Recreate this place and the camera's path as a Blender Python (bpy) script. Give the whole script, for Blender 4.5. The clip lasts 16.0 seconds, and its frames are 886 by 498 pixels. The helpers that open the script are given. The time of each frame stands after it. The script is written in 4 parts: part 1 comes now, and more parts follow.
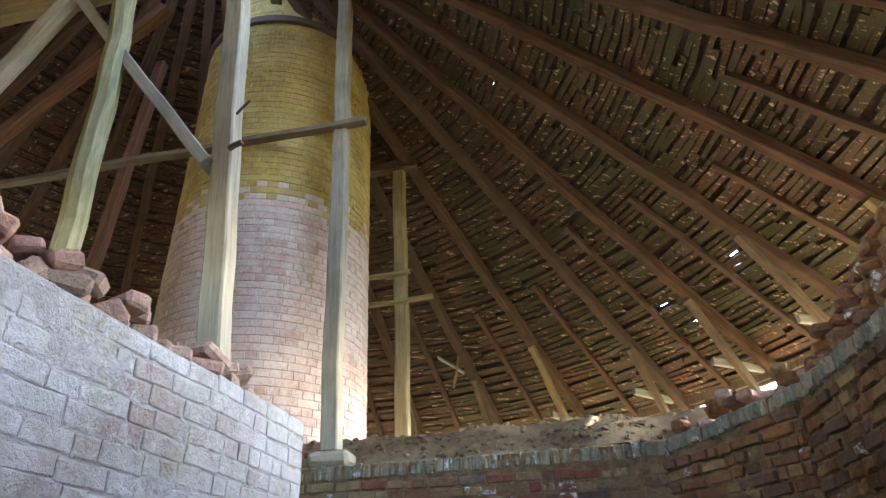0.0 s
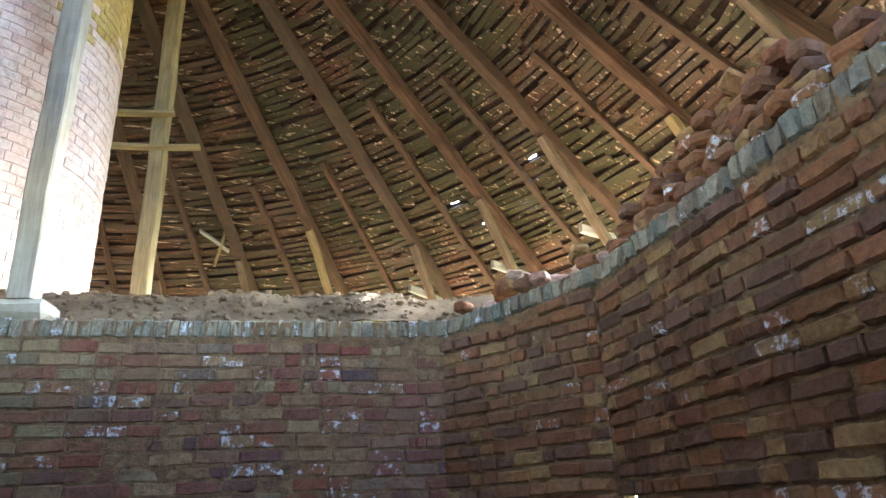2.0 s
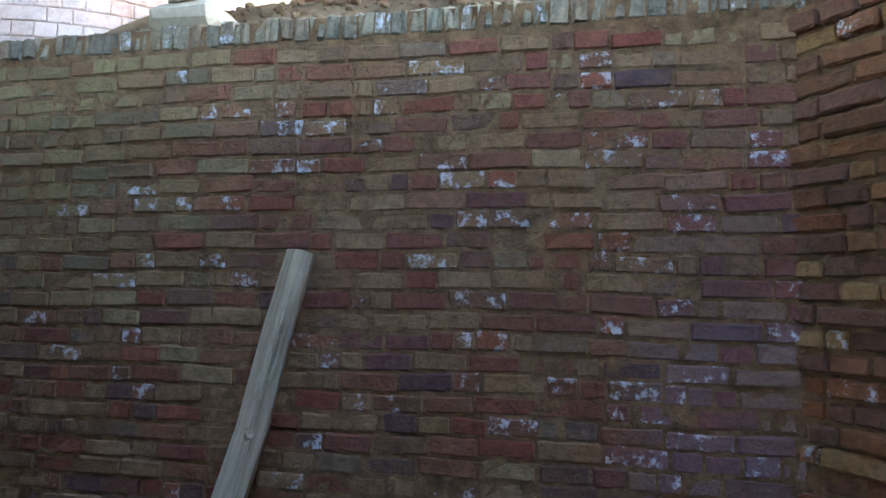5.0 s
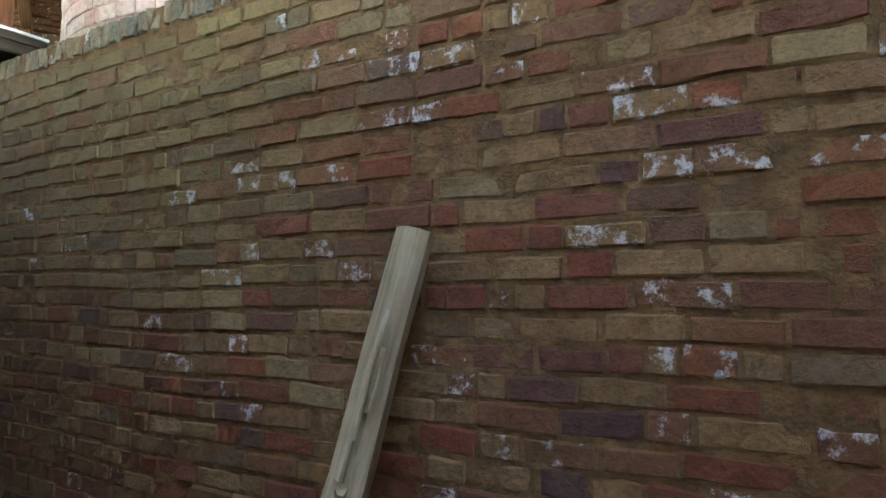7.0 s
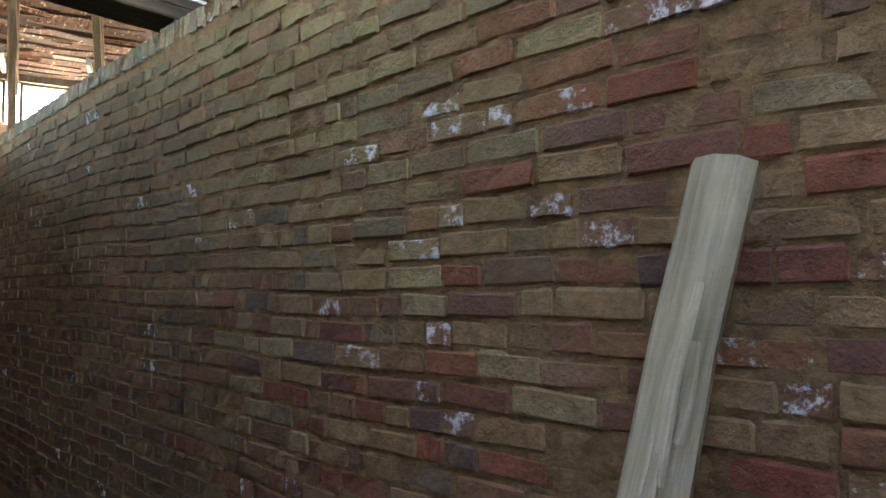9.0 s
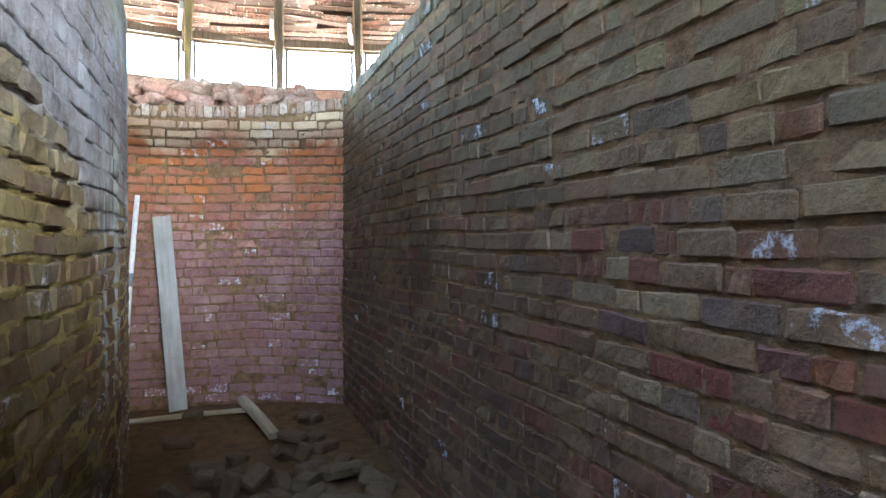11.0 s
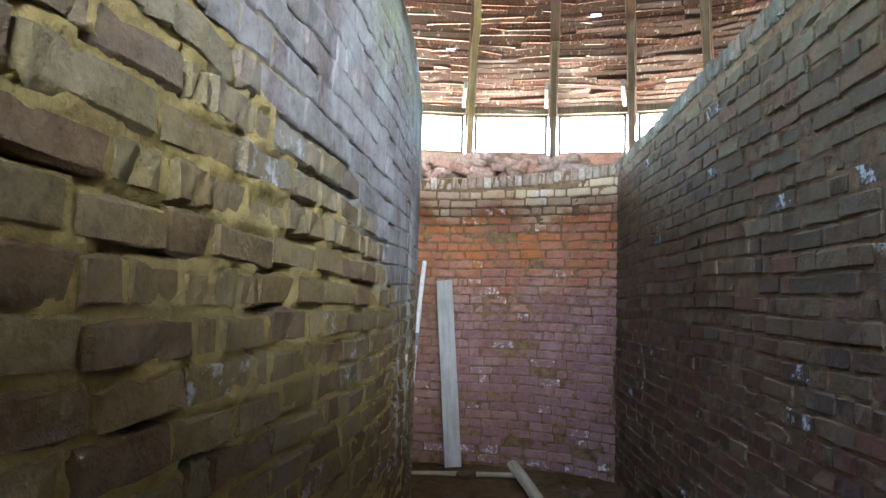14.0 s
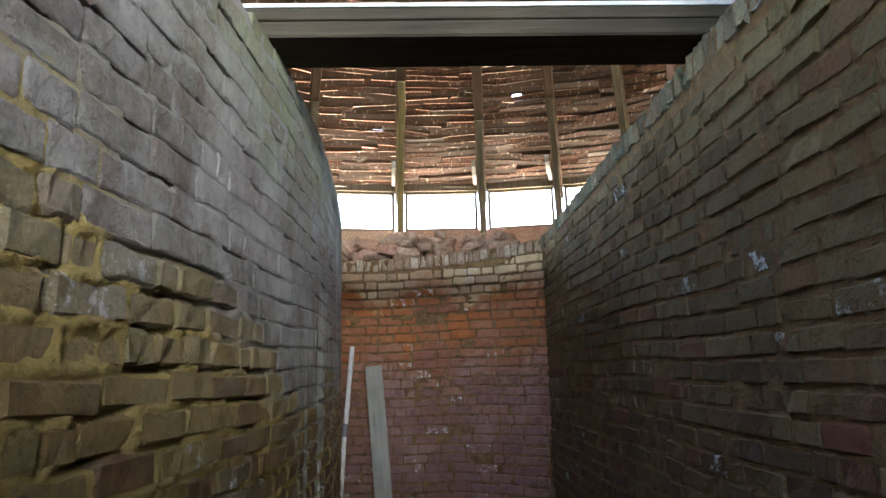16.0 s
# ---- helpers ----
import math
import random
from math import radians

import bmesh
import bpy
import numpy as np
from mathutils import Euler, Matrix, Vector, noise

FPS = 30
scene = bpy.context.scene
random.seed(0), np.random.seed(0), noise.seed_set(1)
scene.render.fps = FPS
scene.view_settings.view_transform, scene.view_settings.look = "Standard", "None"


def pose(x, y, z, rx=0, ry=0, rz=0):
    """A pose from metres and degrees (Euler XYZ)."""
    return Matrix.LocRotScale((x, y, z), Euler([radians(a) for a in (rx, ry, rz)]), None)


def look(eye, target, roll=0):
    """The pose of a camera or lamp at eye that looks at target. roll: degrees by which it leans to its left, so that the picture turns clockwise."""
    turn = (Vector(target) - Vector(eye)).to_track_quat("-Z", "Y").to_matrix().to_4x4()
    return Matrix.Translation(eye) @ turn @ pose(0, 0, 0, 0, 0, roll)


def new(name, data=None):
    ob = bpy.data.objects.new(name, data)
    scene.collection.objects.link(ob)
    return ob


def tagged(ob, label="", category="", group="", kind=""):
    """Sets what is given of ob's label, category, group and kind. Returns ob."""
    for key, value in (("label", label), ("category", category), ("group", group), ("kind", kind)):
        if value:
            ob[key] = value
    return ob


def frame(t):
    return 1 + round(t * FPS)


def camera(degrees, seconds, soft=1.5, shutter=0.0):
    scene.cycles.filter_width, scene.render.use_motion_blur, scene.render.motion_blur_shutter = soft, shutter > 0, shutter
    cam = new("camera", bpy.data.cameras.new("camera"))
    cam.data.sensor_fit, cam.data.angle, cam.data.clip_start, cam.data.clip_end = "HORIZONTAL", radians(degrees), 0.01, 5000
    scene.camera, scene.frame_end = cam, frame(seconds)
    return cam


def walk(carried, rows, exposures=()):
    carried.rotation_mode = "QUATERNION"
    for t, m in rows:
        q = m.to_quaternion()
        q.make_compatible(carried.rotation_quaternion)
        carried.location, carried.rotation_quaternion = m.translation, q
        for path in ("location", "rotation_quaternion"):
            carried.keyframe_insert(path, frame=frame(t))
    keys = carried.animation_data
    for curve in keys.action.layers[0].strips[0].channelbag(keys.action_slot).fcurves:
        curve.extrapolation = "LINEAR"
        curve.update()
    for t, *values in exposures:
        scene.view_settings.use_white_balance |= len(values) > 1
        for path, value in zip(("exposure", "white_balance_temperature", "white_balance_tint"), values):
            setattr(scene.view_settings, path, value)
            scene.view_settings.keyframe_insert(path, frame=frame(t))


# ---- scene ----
cam = camera(68.7, 16.0)
EXPOSURES = [(0.0, 4.5, 6400, 10), (1.0, 4.95, 6300, 10), (2.0, 5.35, 5900, 10), (3.0, 5.5, 5700, 10), (4.5, 5.4, 5600, 10), (7.0, 5.6, 8000, 10), (8.0, 5.6, 8000, 10), (10.5, 6.4, 6100, 10), (13.0, 6.35, 6000, 10), (14.5, 5.8, 6200, 10), (16.0, 5.05, 6900, 10)]
PATH = [
    (0, (0.034, 0.546, 1.686), (-0.272, 2.251, 2.687), -2.2),
    (0.5, (0.035, 0.822, 1.626), (-0.058, 2.611, 2.513), -2.1),
    (1, (0.054, 1.132, 1.666), (0.168, 2.958, 2.475), -1.9),
    (1.5, (0.07, 1.272, 1.67), (0.368, 3.082, 2.467), -1.2),
    (2, (-0.02, 1.552, 1.656), (0.315, 3.38, 2.396), -2.5),
    (2.5, (-0.048, 1.836, 1.626), (0.249, 3.689, 2.319), -2.7),
    (3, (-0.016, 2.196, 1.609), (0.276, 4.078, 2.221), -1.6),
    (3.5, (-0.025, 2.433, 1.561), (0.231, 4.354, 2.055), 0.8),
    (4, (-0.072, 2.685, 1.518), (0.113, 4.637, 1.91), 1.5),
    (4.5, (-0.057, 2.915, 1.572), (-0.226, 4.899, 1.764), 1.4),
    (6.8, (-0.151, 4.001, 1.58), (-1.057, 5.78, 1.703), 0.7),
    (7, (-0.151, 4.085, 1.573), (-1.194, 5.786, 1.712), 0.2),
    (7.5, (-0.217, 4.226, 1.564), (-1.385, 5.839, 1.741), -1.2),
    (8, (-0.416, 4.294, 1.555), (-1.676, 5.842, 1.668), -1.0),
    (8.2, (-0.497, 4.32, 1.563), (-1.765, 5.864, 1.665), -0.7),
    (10.3, (-1.298, 4.558, 1.454), (-3.048, 5.523, 1.538), -0.5),
    (10.5, (-1.397, 4.599, 1.458), (-3.208, 5.447, 1.517), -0.5),
    (11, (-1.552, 4.629, 1.451), (-3.431, 5.316, 1.442), 0.0),
    (11.5, (-1.631, 4.623, 1.445), (-3.582, 5.054, 1.364), -1.7),
    (12, (-1.636, 4.6, 1.449), (-3.616, 4.805, 1.256), -1.5),
    (12.5, (-1.636, 4.575, 1.445), (-3.623, 4.595, 1.219), -0.3),
    (13, (-1.623, 4.579, 1.452), (-3.613, 4.523, 1.26), 0.8),
    (13.5, (-1.614, 4.585, 1.507), (-3.612, 4.496, 1.526), 1.8),
    (14, (-1.615, 4.589, 1.539), (-3.606, 4.476, 1.693), 1.8),
    (14.5, (-1.623, 4.61, 1.573), (-3.604, 4.49, 1.82), 1.3),
    (15, (-1.642, 4.677, 1.628), (-3.613, 4.611, 1.959), 0.3),
    (15.5, (-1.658, 4.7, 1.646), (-3.622, 4.695, 2.024), -0.3),
    (16, (-1.725, 4.756, 1.656), (-3.69, 4.811, 2.027), -1.3),
]
walk(cam, [(t, look(eye, target, roll)) for t, eye, target, roll in PATH], EXPOSURES)

# ---- light ----
world = bpy.data.worlds.new("sky")
scene.world = world
world.use_nodes = True
wn = world.node_tree.nodes
sky = wn.new("ShaderNodeTexSky")
sky.sky_type = "NISHITA"
sky.sun_disc = False
sky.sun_elevation = radians(40)
sky.sun_rotation = radians(48)
world.node_tree.links.new(sky.outputs[0], wn["Background"].inputs[0])
wn["Background"].inputs[1].default_value = 0.15

sun_data = bpy.data.lights.new("sun", "SUN")
sun_data.energy = 4.0
sun_data.angle = radians(0.5)
sun_data.color = (1.0, 0.95, 0.88)
sun = new("sun", sun_data)
sun.matrix_world = look((10, 9, 11.5), (0, 0, 0))

WINDOW_WATTS = 18.0                    # skylight through each eastern window

GROUND_WATTS = 0.8                     # light from the sunlit ground through each western window

# ---- plan ----
ROOF = Vector((-3.5, 4.85, 10.1))      # apex of the conical roof
SLOPE = 0.70
EAVE = 8.0                             # radius of the eave wall
PLATFORM = 2.88
SILL, LINTEL = 3.79, 4.41
CHIMNEY = Vector((-3.30, 7.08, 0))
AZIMUTHS = [2, 13.6, 25.0, 36.6, 48.0, 60.4, 71.8, 83.4, 95, 106.6, 118, 129, 139.5, 149, 158, 165.8, 174.2, 183.4, 193.4,
            204, 215, 226.5, 238, 249.5, 261, 272.5, 284, 295.5, 307, 318, 329, 340, 351]

WALL_A = [(0.74, 5.81), (-2.0, 5.79), (-5.0, 5.79), (-7.55, 5.82)]
WALL_B = [(1.44, 4.87), (1.1, 5.38), (0.70, 5.84)]
WALL_C = [(1.80, -2.2), (1.70, 1.0), (1.57, 3.2), (1.50, 4.45), (1.45, 4.88)]
WALL_L = [(-1.42, 4.0), (-1.55, 1.9), (-1.62, 0.5), (-1.68, -2.2)]
WALL_K = [(-7.98, 3.93), (-6.9, 4.08), (-6.0, 4.17), (-5.0, 4.22), (-4.2, 4.22), (-3.2, 4.17), (-2.3, 4.09), (-1.42, 4.0)]
WALL_E = [(-7.48, 5.83), (-7.75, 5.42), (-7.92, 5.0), (-7.97, 4.70), (-7.98, 3.93)]


# ---- materials ----
def nodes_of(name):
    m = bpy.data.materials.new(name)
    m.use_nodes = True
    return m, m.node_tree.nodes, m.node_tree.links


def noise_at(n, l, coords, scale, detail=4.0, rough=0.6):
    t = n.new("ShaderNodeTexNoise")
    t.inputs["Scale"].default_value = scale
    t.inputs["Detail"].default_value = detail
    t.inputs["Roughness"].default_value = rough
    l.new(coords, t.inputs["Vector"])
    return t.outputs["Fac"]


def ramp(n, l, fac, stops, interpolation="LINEAR"):
    r = n.new("ShaderNodeValToRGB")
    r.color_ramp.interpolation = interpolation
    while len(r.color_ramp.elements) < len(stops):
        r.color_ramp.elements.new(0.5)
    for e, (p, c) in zip(r.color_ramp.elements, stops):
        e.position, e.color = p, (*c, 1)
    l.new(fac, r.inputs[0])
    return r.outputs[0]


def blend(n, l, fac, a, b, mode="MIX"):
    m = n.new("ShaderNodeMix")
    m.data_type, m.blend_type = "RGBA", mode
    for socket, value in ((m.inputs[0], fac), (m.inputs[6], a), (m.inputs[7], b)):
        if isinstance(value, (int, float)):
            socket.default_value = value
        elif isinstance(value, tuple):
            socket.default_value = (*value, 1)
        else:
            l.new(value, socket)
    return m.outputs[2]


def maths(n, l, op, a, b=0.0, clamp=False):
    m = n.new("ShaderNodeMath")
    m.operation, m.use_clamp = op, clamp
    for socket, value in ((m.inputs[0], a), (m.inputs[1], b)):
        if isinstance(value, (int, float)):
            socket.default_value = value
        else:
            l.new(value, socket)
    return m.outputs[0]


def piece_random(n, l, shift=0.0):
    """A number for each piece, whether it is an object of its own or an island of a joined mesh."""
    o, g = n.new("ShaderNodeObjectInfo"), n.new("ShaderNodeNewGeometry")
    v = maths(n, l, "ADD", o.outputs["Random"], g.outputs["Random Per Island"])
    v = maths(n, l, "MULTIPLY", v, 1.0 + 6.7 * shift)
    return maths(n, l, "FRACT", maths(n, l, "ADD", v, shift)), g.outputs["Position"]


def finish(m, n, l, colour, bump, strength=0.5, distance=0.01, rough=0.9, spec=0.25):
    b = n["Principled BSDF"]
    l.new(colour, b.inputs["Base Color"])
    b.inputs["Roughness"].default_value = rough
    b.inputs["Specular IOR Level"].default_value = spec
    k = n.new("ShaderNodeBump")
    k.inputs["Strength"].default_value, k.inputs["Distance"].default_value = strength, distance
    l.new(bump, k.inputs["Height"])
    l.new(k.outputs[0], b.inputs["Normal"])
    return m


def brick_material(name, palette, white=0.0, dirt=0.4, wash=None, wash_low=0.4, wash_high=0.6, bump=0.9, dirt_colour=(0.09, 0.05, 0.025),
                   zones=(), drips=None, salt_from=None, relief=0.012):
    """Old hand-made brick: a colour for each piece, fine grain, clay dirt, salt bloom and, where wanted, old limewash,
    algae or painted shade.
    """
    m, n, l = nodes_of(name)
    r, p = piece_random(n, l)
    r2, _ = piece_random(n, l, 0.37)
    step = 1.0 / len(palette)
    c = ramp(n, l, r, [(i * step, q) for i, q in enumerate(palette)])
    grain = noise_at(n, l, p, 70, 6, 0.7)
    c = blend(n, l, 0.55, c, ramp(n, l, grain, [(0.25, (0.35, 0.35, 0.35)), (0.75, (1.0, 1.0, 1.0))]), "MULTIPLY")
    patch = noise_at(n, l, p, 11, 5, 0.65)
    c = blend(n, l, 0.8, c, ramp(n, l, noise_at(n, l, p, 27, 6, 0.75), [(0.3, (0.42, 0.40, 0.40)), (0.5, (0.9, 0.9, 0.9)), (0.7, (1.25, 1.2, 1.15))]), "MULTIPLY")
    stain = noise_at(n, l, p, 1.3, 4, 0.6)
    dirty = maths(n, l, "MULTIPLY", ramp(n, l, maths(n, l, "ADD", maths(n, l, "MULTIPLY", patch, 0.5), maths(n, l, "MULTIPLY", stain, 0.5)),
                                         [(0.42, (0, 0, 0)), (0.62, (1, 1, 1))]), dirt)
    c = blend(n, l, dirty, c, dirt_colour)
    if wash:
        cover = noise_at(n, l, p, 2.2, 6, 0.7)
        c = blend(n, l, maths(n, l, "MULTIPLY", ramp(n, l, cover, [(wash_low, (0, 0, 0)), (wash_high, (1, 1, 1))]), 0.9), c,
                  blend(n, l, grain, tuple(v * 0.8 for v in wash), wash))
    axes = n.new("ShaderNodeSeparateXYZ")
    l.new(p, axes.inputs[0])
    blur = maths(n, l, "MULTIPLY", maths(n, l, "SUBTRACT", noise_at(n, l, p, 2.4, 6, 0.7), 0.5), 1.1)
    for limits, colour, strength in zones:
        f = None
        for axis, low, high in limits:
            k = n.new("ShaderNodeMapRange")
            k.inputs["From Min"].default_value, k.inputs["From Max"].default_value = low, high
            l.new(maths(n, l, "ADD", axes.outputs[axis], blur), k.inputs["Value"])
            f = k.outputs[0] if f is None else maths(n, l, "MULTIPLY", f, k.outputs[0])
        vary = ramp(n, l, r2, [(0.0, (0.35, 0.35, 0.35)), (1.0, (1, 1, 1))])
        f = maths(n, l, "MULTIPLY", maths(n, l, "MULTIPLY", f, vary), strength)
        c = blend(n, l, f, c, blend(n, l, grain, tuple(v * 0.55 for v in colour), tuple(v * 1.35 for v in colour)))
    if drips:
        mp = n.new("ShaderNodeMapping")
        mp.inputs["Scale"].default_value = (7, 7, 0.7)
        l.new(p, mp.inputs["Vector"])
        f = ramp(n, l, noise_at(n, l, mp.outputs[0], 1.0, 3, 0.5), [(0.50, (0, 0, 0)), (0.57, (1, 1, 1))])
        for axis, low, high in drips:
            k = n.new("ShaderNodeMapRange")
            k.inputs["From Min"].default_value, k.inputs["From Max"].default_value = low, high
            l.new(axes.outputs[axis], k.inputs["Value"])
            f = maths(n, l, "MULTIPLY", f, k.outputs[0])
        c = blend(n, l, maths(n, l, "MULTIPLY", f, 0.85), c, (0.55, 0.60, 0.55))
    if white:
        salt = noise_at(n, l, p, 16, 5, 0.75)
        chosen = maths(n, l, "GREATER_THAN", r2, 1.0 - white)
        if salt_from:
            k = n.new("ShaderNodeMapRange")
            k.inputs["From Min"].default_value, k.inputs["From Max"].default_value, k.inputs["To Min"].default_value = *salt_from, 0.15
            l.new(axes.outputs[0], k.inputs["Value"])
            chosen = maths(n, l, "GREATER_THAN", maths(n, l, "MULTIPLY", k.outputs[0], white), maths(n, l, "SUBTRACT", 1.0, r2))
        bloom = maths(n, l, "MULTIPLY", ramp(n, l, salt, [(0.53, (0, 0, 0)), (0.62, (1, 1, 1))]), chosen)
        c = blend(n, l, maths(n, l, "MULTIPLY", bloom, 0.85), c, (0.62, 0.63, 0.66))
    h = maths(n, l, "ADD", maths(n, l, "MULTIPLY", grain, 0.9), maths(n, l, "ADD", maths(n, l, "MULTIPLY", patch, 1.6), maths(n, l, "MULTIPLY", noise_at(n, l, p, 160, 4, 0.7), 0.35)))
    return finish(m, n, l, c, h, bump, relief)


def earth_material(name, dark, light, pale=None, scale=14, bump=0.9, washed=None, relief=0.02):
    m, n, l = nodes_of(name)
    g = n.new("ShaderNodeNewGeometry")
    p = g.outputs["Position"]
    a, b = noise_at(n, l, p, scale, 8, 0.7), noise_at(n, l, p, 2.1, 5, 0.6)
    c = ramp(n, l, a, [(0.3, dark), (0.7, light)])
    if pale:
        c = blend(n, l, ramp(n, l, b, [(0.45, (0, 0, 0)), (0.65, (1, 1, 1))]), c, pale)
    if washed:
        axes = n.new("ShaderNodeSeparateXYZ")
        l.new(p, axes.inputs[0])
        k = n.new("ShaderNodeMapRange")
        k.inputs["From Min"].default_value, k.inputs["From Max"].default_value = washed[0], washed[0] + 0.3
        slant = maths(n, l, "SUBTRACT", axes.outputs[2], maths(n, l, "MULTIPLY", axes.outputs[0], 0.42))
        slant = maths(n, l, "MINIMUM", slant, maths(n, l, "ADD", axes.outputs[2], 1.95))
        l.new(maths(n, l, "ADD", slant, maths(n, l, "MULTIPLY", b, 0.9)), k.inputs["Value"])
        c = blend(n, l, k.outputs[0], c, blend(n, l, a, tuple(v * 0.6 for v in washed[1]), washed[1]))
    return finish(m, n, l, c, maths(n, l, "ADD", a, noise_at(n, l, p, 55, 6, 0.7)), bump, relief, 0.97, 0.1)


def moss_shade_side(n, l, p):
    """Moss on the north-eastern half of the roof, darkened to paint shade there."""
    axes = n.new("ShaderNodeSeparateXYZ")
    l.new(p, axes.inputs[0])
    k = n.new("ShaderNodeMapRange")
    k.inputs["From Min"].default_value, k.inputs["From Max"].default_value, k.inputs["To Max"].default_value = -4.0, -1.0, 0.85
    l.new(axes.outputs[0], k.inputs["Value"])
    return k.outputs[0]


def wood_material(name, dark, light, tint=None, axis=2, bump=0.5, moss_shade=None, sheen_streak=None, rough=0.85):
    """Weathered timber: grain along the piece, a tone for each piece, stains."""
    m, n, l = nodes_of(name)
    r, p = piece_random(n, l)
    tc = n.new("ShaderNodeTexCoord")
    mp = n.new("ShaderNodeMapping")
    s = [38, 38, 38]
    s[axis] = 2.2
    mp.inputs["Scale"].default_value = s
    l.new(tc.outputs["Object"], mp.inputs["Vector"])
    grain = noise_at(n, l, mp.outputs[0], 1.0, 5, 0.65)
    stain = noise_at(n, l, p, 2.6, 5, 0.65)
    c = ramp(n, l, grain, [(0.3, dark), (0.7, light)])
    if tint:
        c = blend(n, l, ramp(n, l, r, [(0.25, (0, 0, 0)), (0.9, (1, 1, 1))]), c, tint)
    c = blend(n, l, 0.5, c, ramp(n, l, stain, [(0.3, (0.4, 0.4, 0.4)), (0.65, (1, 1, 1))]), "MULTIPLY")
    # greenish growth whose dark tone also holds the ceiling's shade
    if moss_shade:
        c = blend(n, l, maths(n, l, "MULTIPLY", ramp(n, l, noise_at(n, l, p, 0.9, 4, 0.6), [(0.3, (0, 0, 0)), (0.55, (1, 1, 1))]),
                                          moss_shade_side(n, l, p)), c, moss_shade)
    # pale streaks put the glossy highlights of the laths into the colour
    if sheen_streak:
        c = blend(n, l, ramp(n, l, noise_at(n, l, mp.outputs[0], 0.55, 4, 0.6), [(0.60, (0, 0, 0)), (0.66, (1, 1, 1))]), c, sheen_streak)
    return finish(m, n, l, c, grain, bump, 0.008, rough)


M_BRICK_A = brick_material("sooted_brick", [(0.22, 0.125, 0.07), (0.26, 0.075, 0.05), (0.17, 0.10, 0.07), (0.31, 0.19, 0.09), (0.22, 0.07, 0.055), (0.36, 0.27, 0.14), (0.11, 0.066, 0.07), (0.31, 0.10, 0.055), (0.25, 0.155, 0.08), (0.33, 0.21, 0.11)],
                           white=0.2, dirt=0.34, dirt_colour=(0.19, 0.115, 0.05), salt_from=(-2.8, -1.3),
                           # the second zone paints the passage's shade into the brick colour
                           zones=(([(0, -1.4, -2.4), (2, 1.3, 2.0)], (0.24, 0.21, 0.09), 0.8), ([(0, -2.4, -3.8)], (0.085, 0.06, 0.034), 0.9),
                                  ([(0, 0.0, 0.3), (2, 2.5, 2.2)], (0.16, 0.08, 0.08), 0.5), ([(0, 0.0, 0.3), (2, 1.6, 1.3)], (0.26, 0.20, 0.22), 0.4)))
M_BRICK_B = brick_material("orange_brick", [(0.33, 0.165, 0.06), (0.24, 0.09, 0.04), (0.40, 0.25, 0.095), (0.27, 0.125, 0.05), (0.14, 0.075, 0.045), (0.34, 0.14, 0.05), (0.20, 0.10, 0.06)], white=0.10, dirt=0.4)
M_BRICK_E = brick_material("red_brick", [(0.35, 0.17, 0.125), (0.27, 0.13, 0.11), (0.40, 0.21, 0.16), (0.31, 0.16, 0.15)], white=0.12, dirt=0.2, wash=(0.44, 0.29, 0.27), wash_low=0.5, wash_high=0.75,
                           zones=(([(2, 2.75, 2.35), (2, 1.55, 1.95)], (0.40, 0.135, 0.035), 1.0), ([(2, 2.3, 2.45)], (0.60, 0.47, 0.28), 1.0), ([(2, 1.5, 1.2)], (0.29, 0.17, 0.17), 0.45)))
M_BRICK_ETOP = brick_material("pale_edge_brick", [(0.55, 0.45, 0.34), (0.48, 0.38, 0.28), (0.60, 0.50, 0.40), (0.42, 0.30, 0.22)], white=0.1, dirt=0.15)
M_BRICK_TOP = brick_material("weathered_edge_brick", [(0.30, 0.27, 0.18), (0.24, 0.25, 0.19), (0.34, 0.25, 0.15), (0.20, 0.19, 0.15), (0.36, 0.31, 0.21)], white=0.16, dirt=0.3)
M_BRICK_LIME = brick_material("limewashed_brick", [(0.46, 0.37, 0.35), (0.50, 0.45, 0.42), (0.42, 0.31, 0.29), (0.52, 0.48, 0.46)], dirt=0.35, wash=(0.62, 0.61, 0.60), wash_low=0.42, wash_high=0.68,
                              dirt_colour=(0.30, 0.34, 0.15))
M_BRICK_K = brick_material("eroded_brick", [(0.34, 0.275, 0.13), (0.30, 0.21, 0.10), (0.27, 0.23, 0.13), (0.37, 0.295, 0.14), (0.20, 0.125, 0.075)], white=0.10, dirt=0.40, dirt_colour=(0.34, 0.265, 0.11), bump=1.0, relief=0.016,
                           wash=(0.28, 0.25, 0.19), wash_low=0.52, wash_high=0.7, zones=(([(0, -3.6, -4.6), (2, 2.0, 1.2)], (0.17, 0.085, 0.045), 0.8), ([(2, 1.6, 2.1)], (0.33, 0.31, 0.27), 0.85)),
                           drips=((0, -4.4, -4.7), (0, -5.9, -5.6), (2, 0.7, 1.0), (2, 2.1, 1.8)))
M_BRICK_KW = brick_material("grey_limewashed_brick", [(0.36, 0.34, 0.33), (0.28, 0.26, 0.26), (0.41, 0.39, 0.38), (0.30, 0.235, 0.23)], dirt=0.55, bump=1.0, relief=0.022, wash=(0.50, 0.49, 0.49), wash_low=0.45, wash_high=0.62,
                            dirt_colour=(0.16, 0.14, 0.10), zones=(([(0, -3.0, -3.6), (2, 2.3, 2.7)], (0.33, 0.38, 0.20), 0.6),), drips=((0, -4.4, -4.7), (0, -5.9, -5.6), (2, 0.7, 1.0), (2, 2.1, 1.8)))
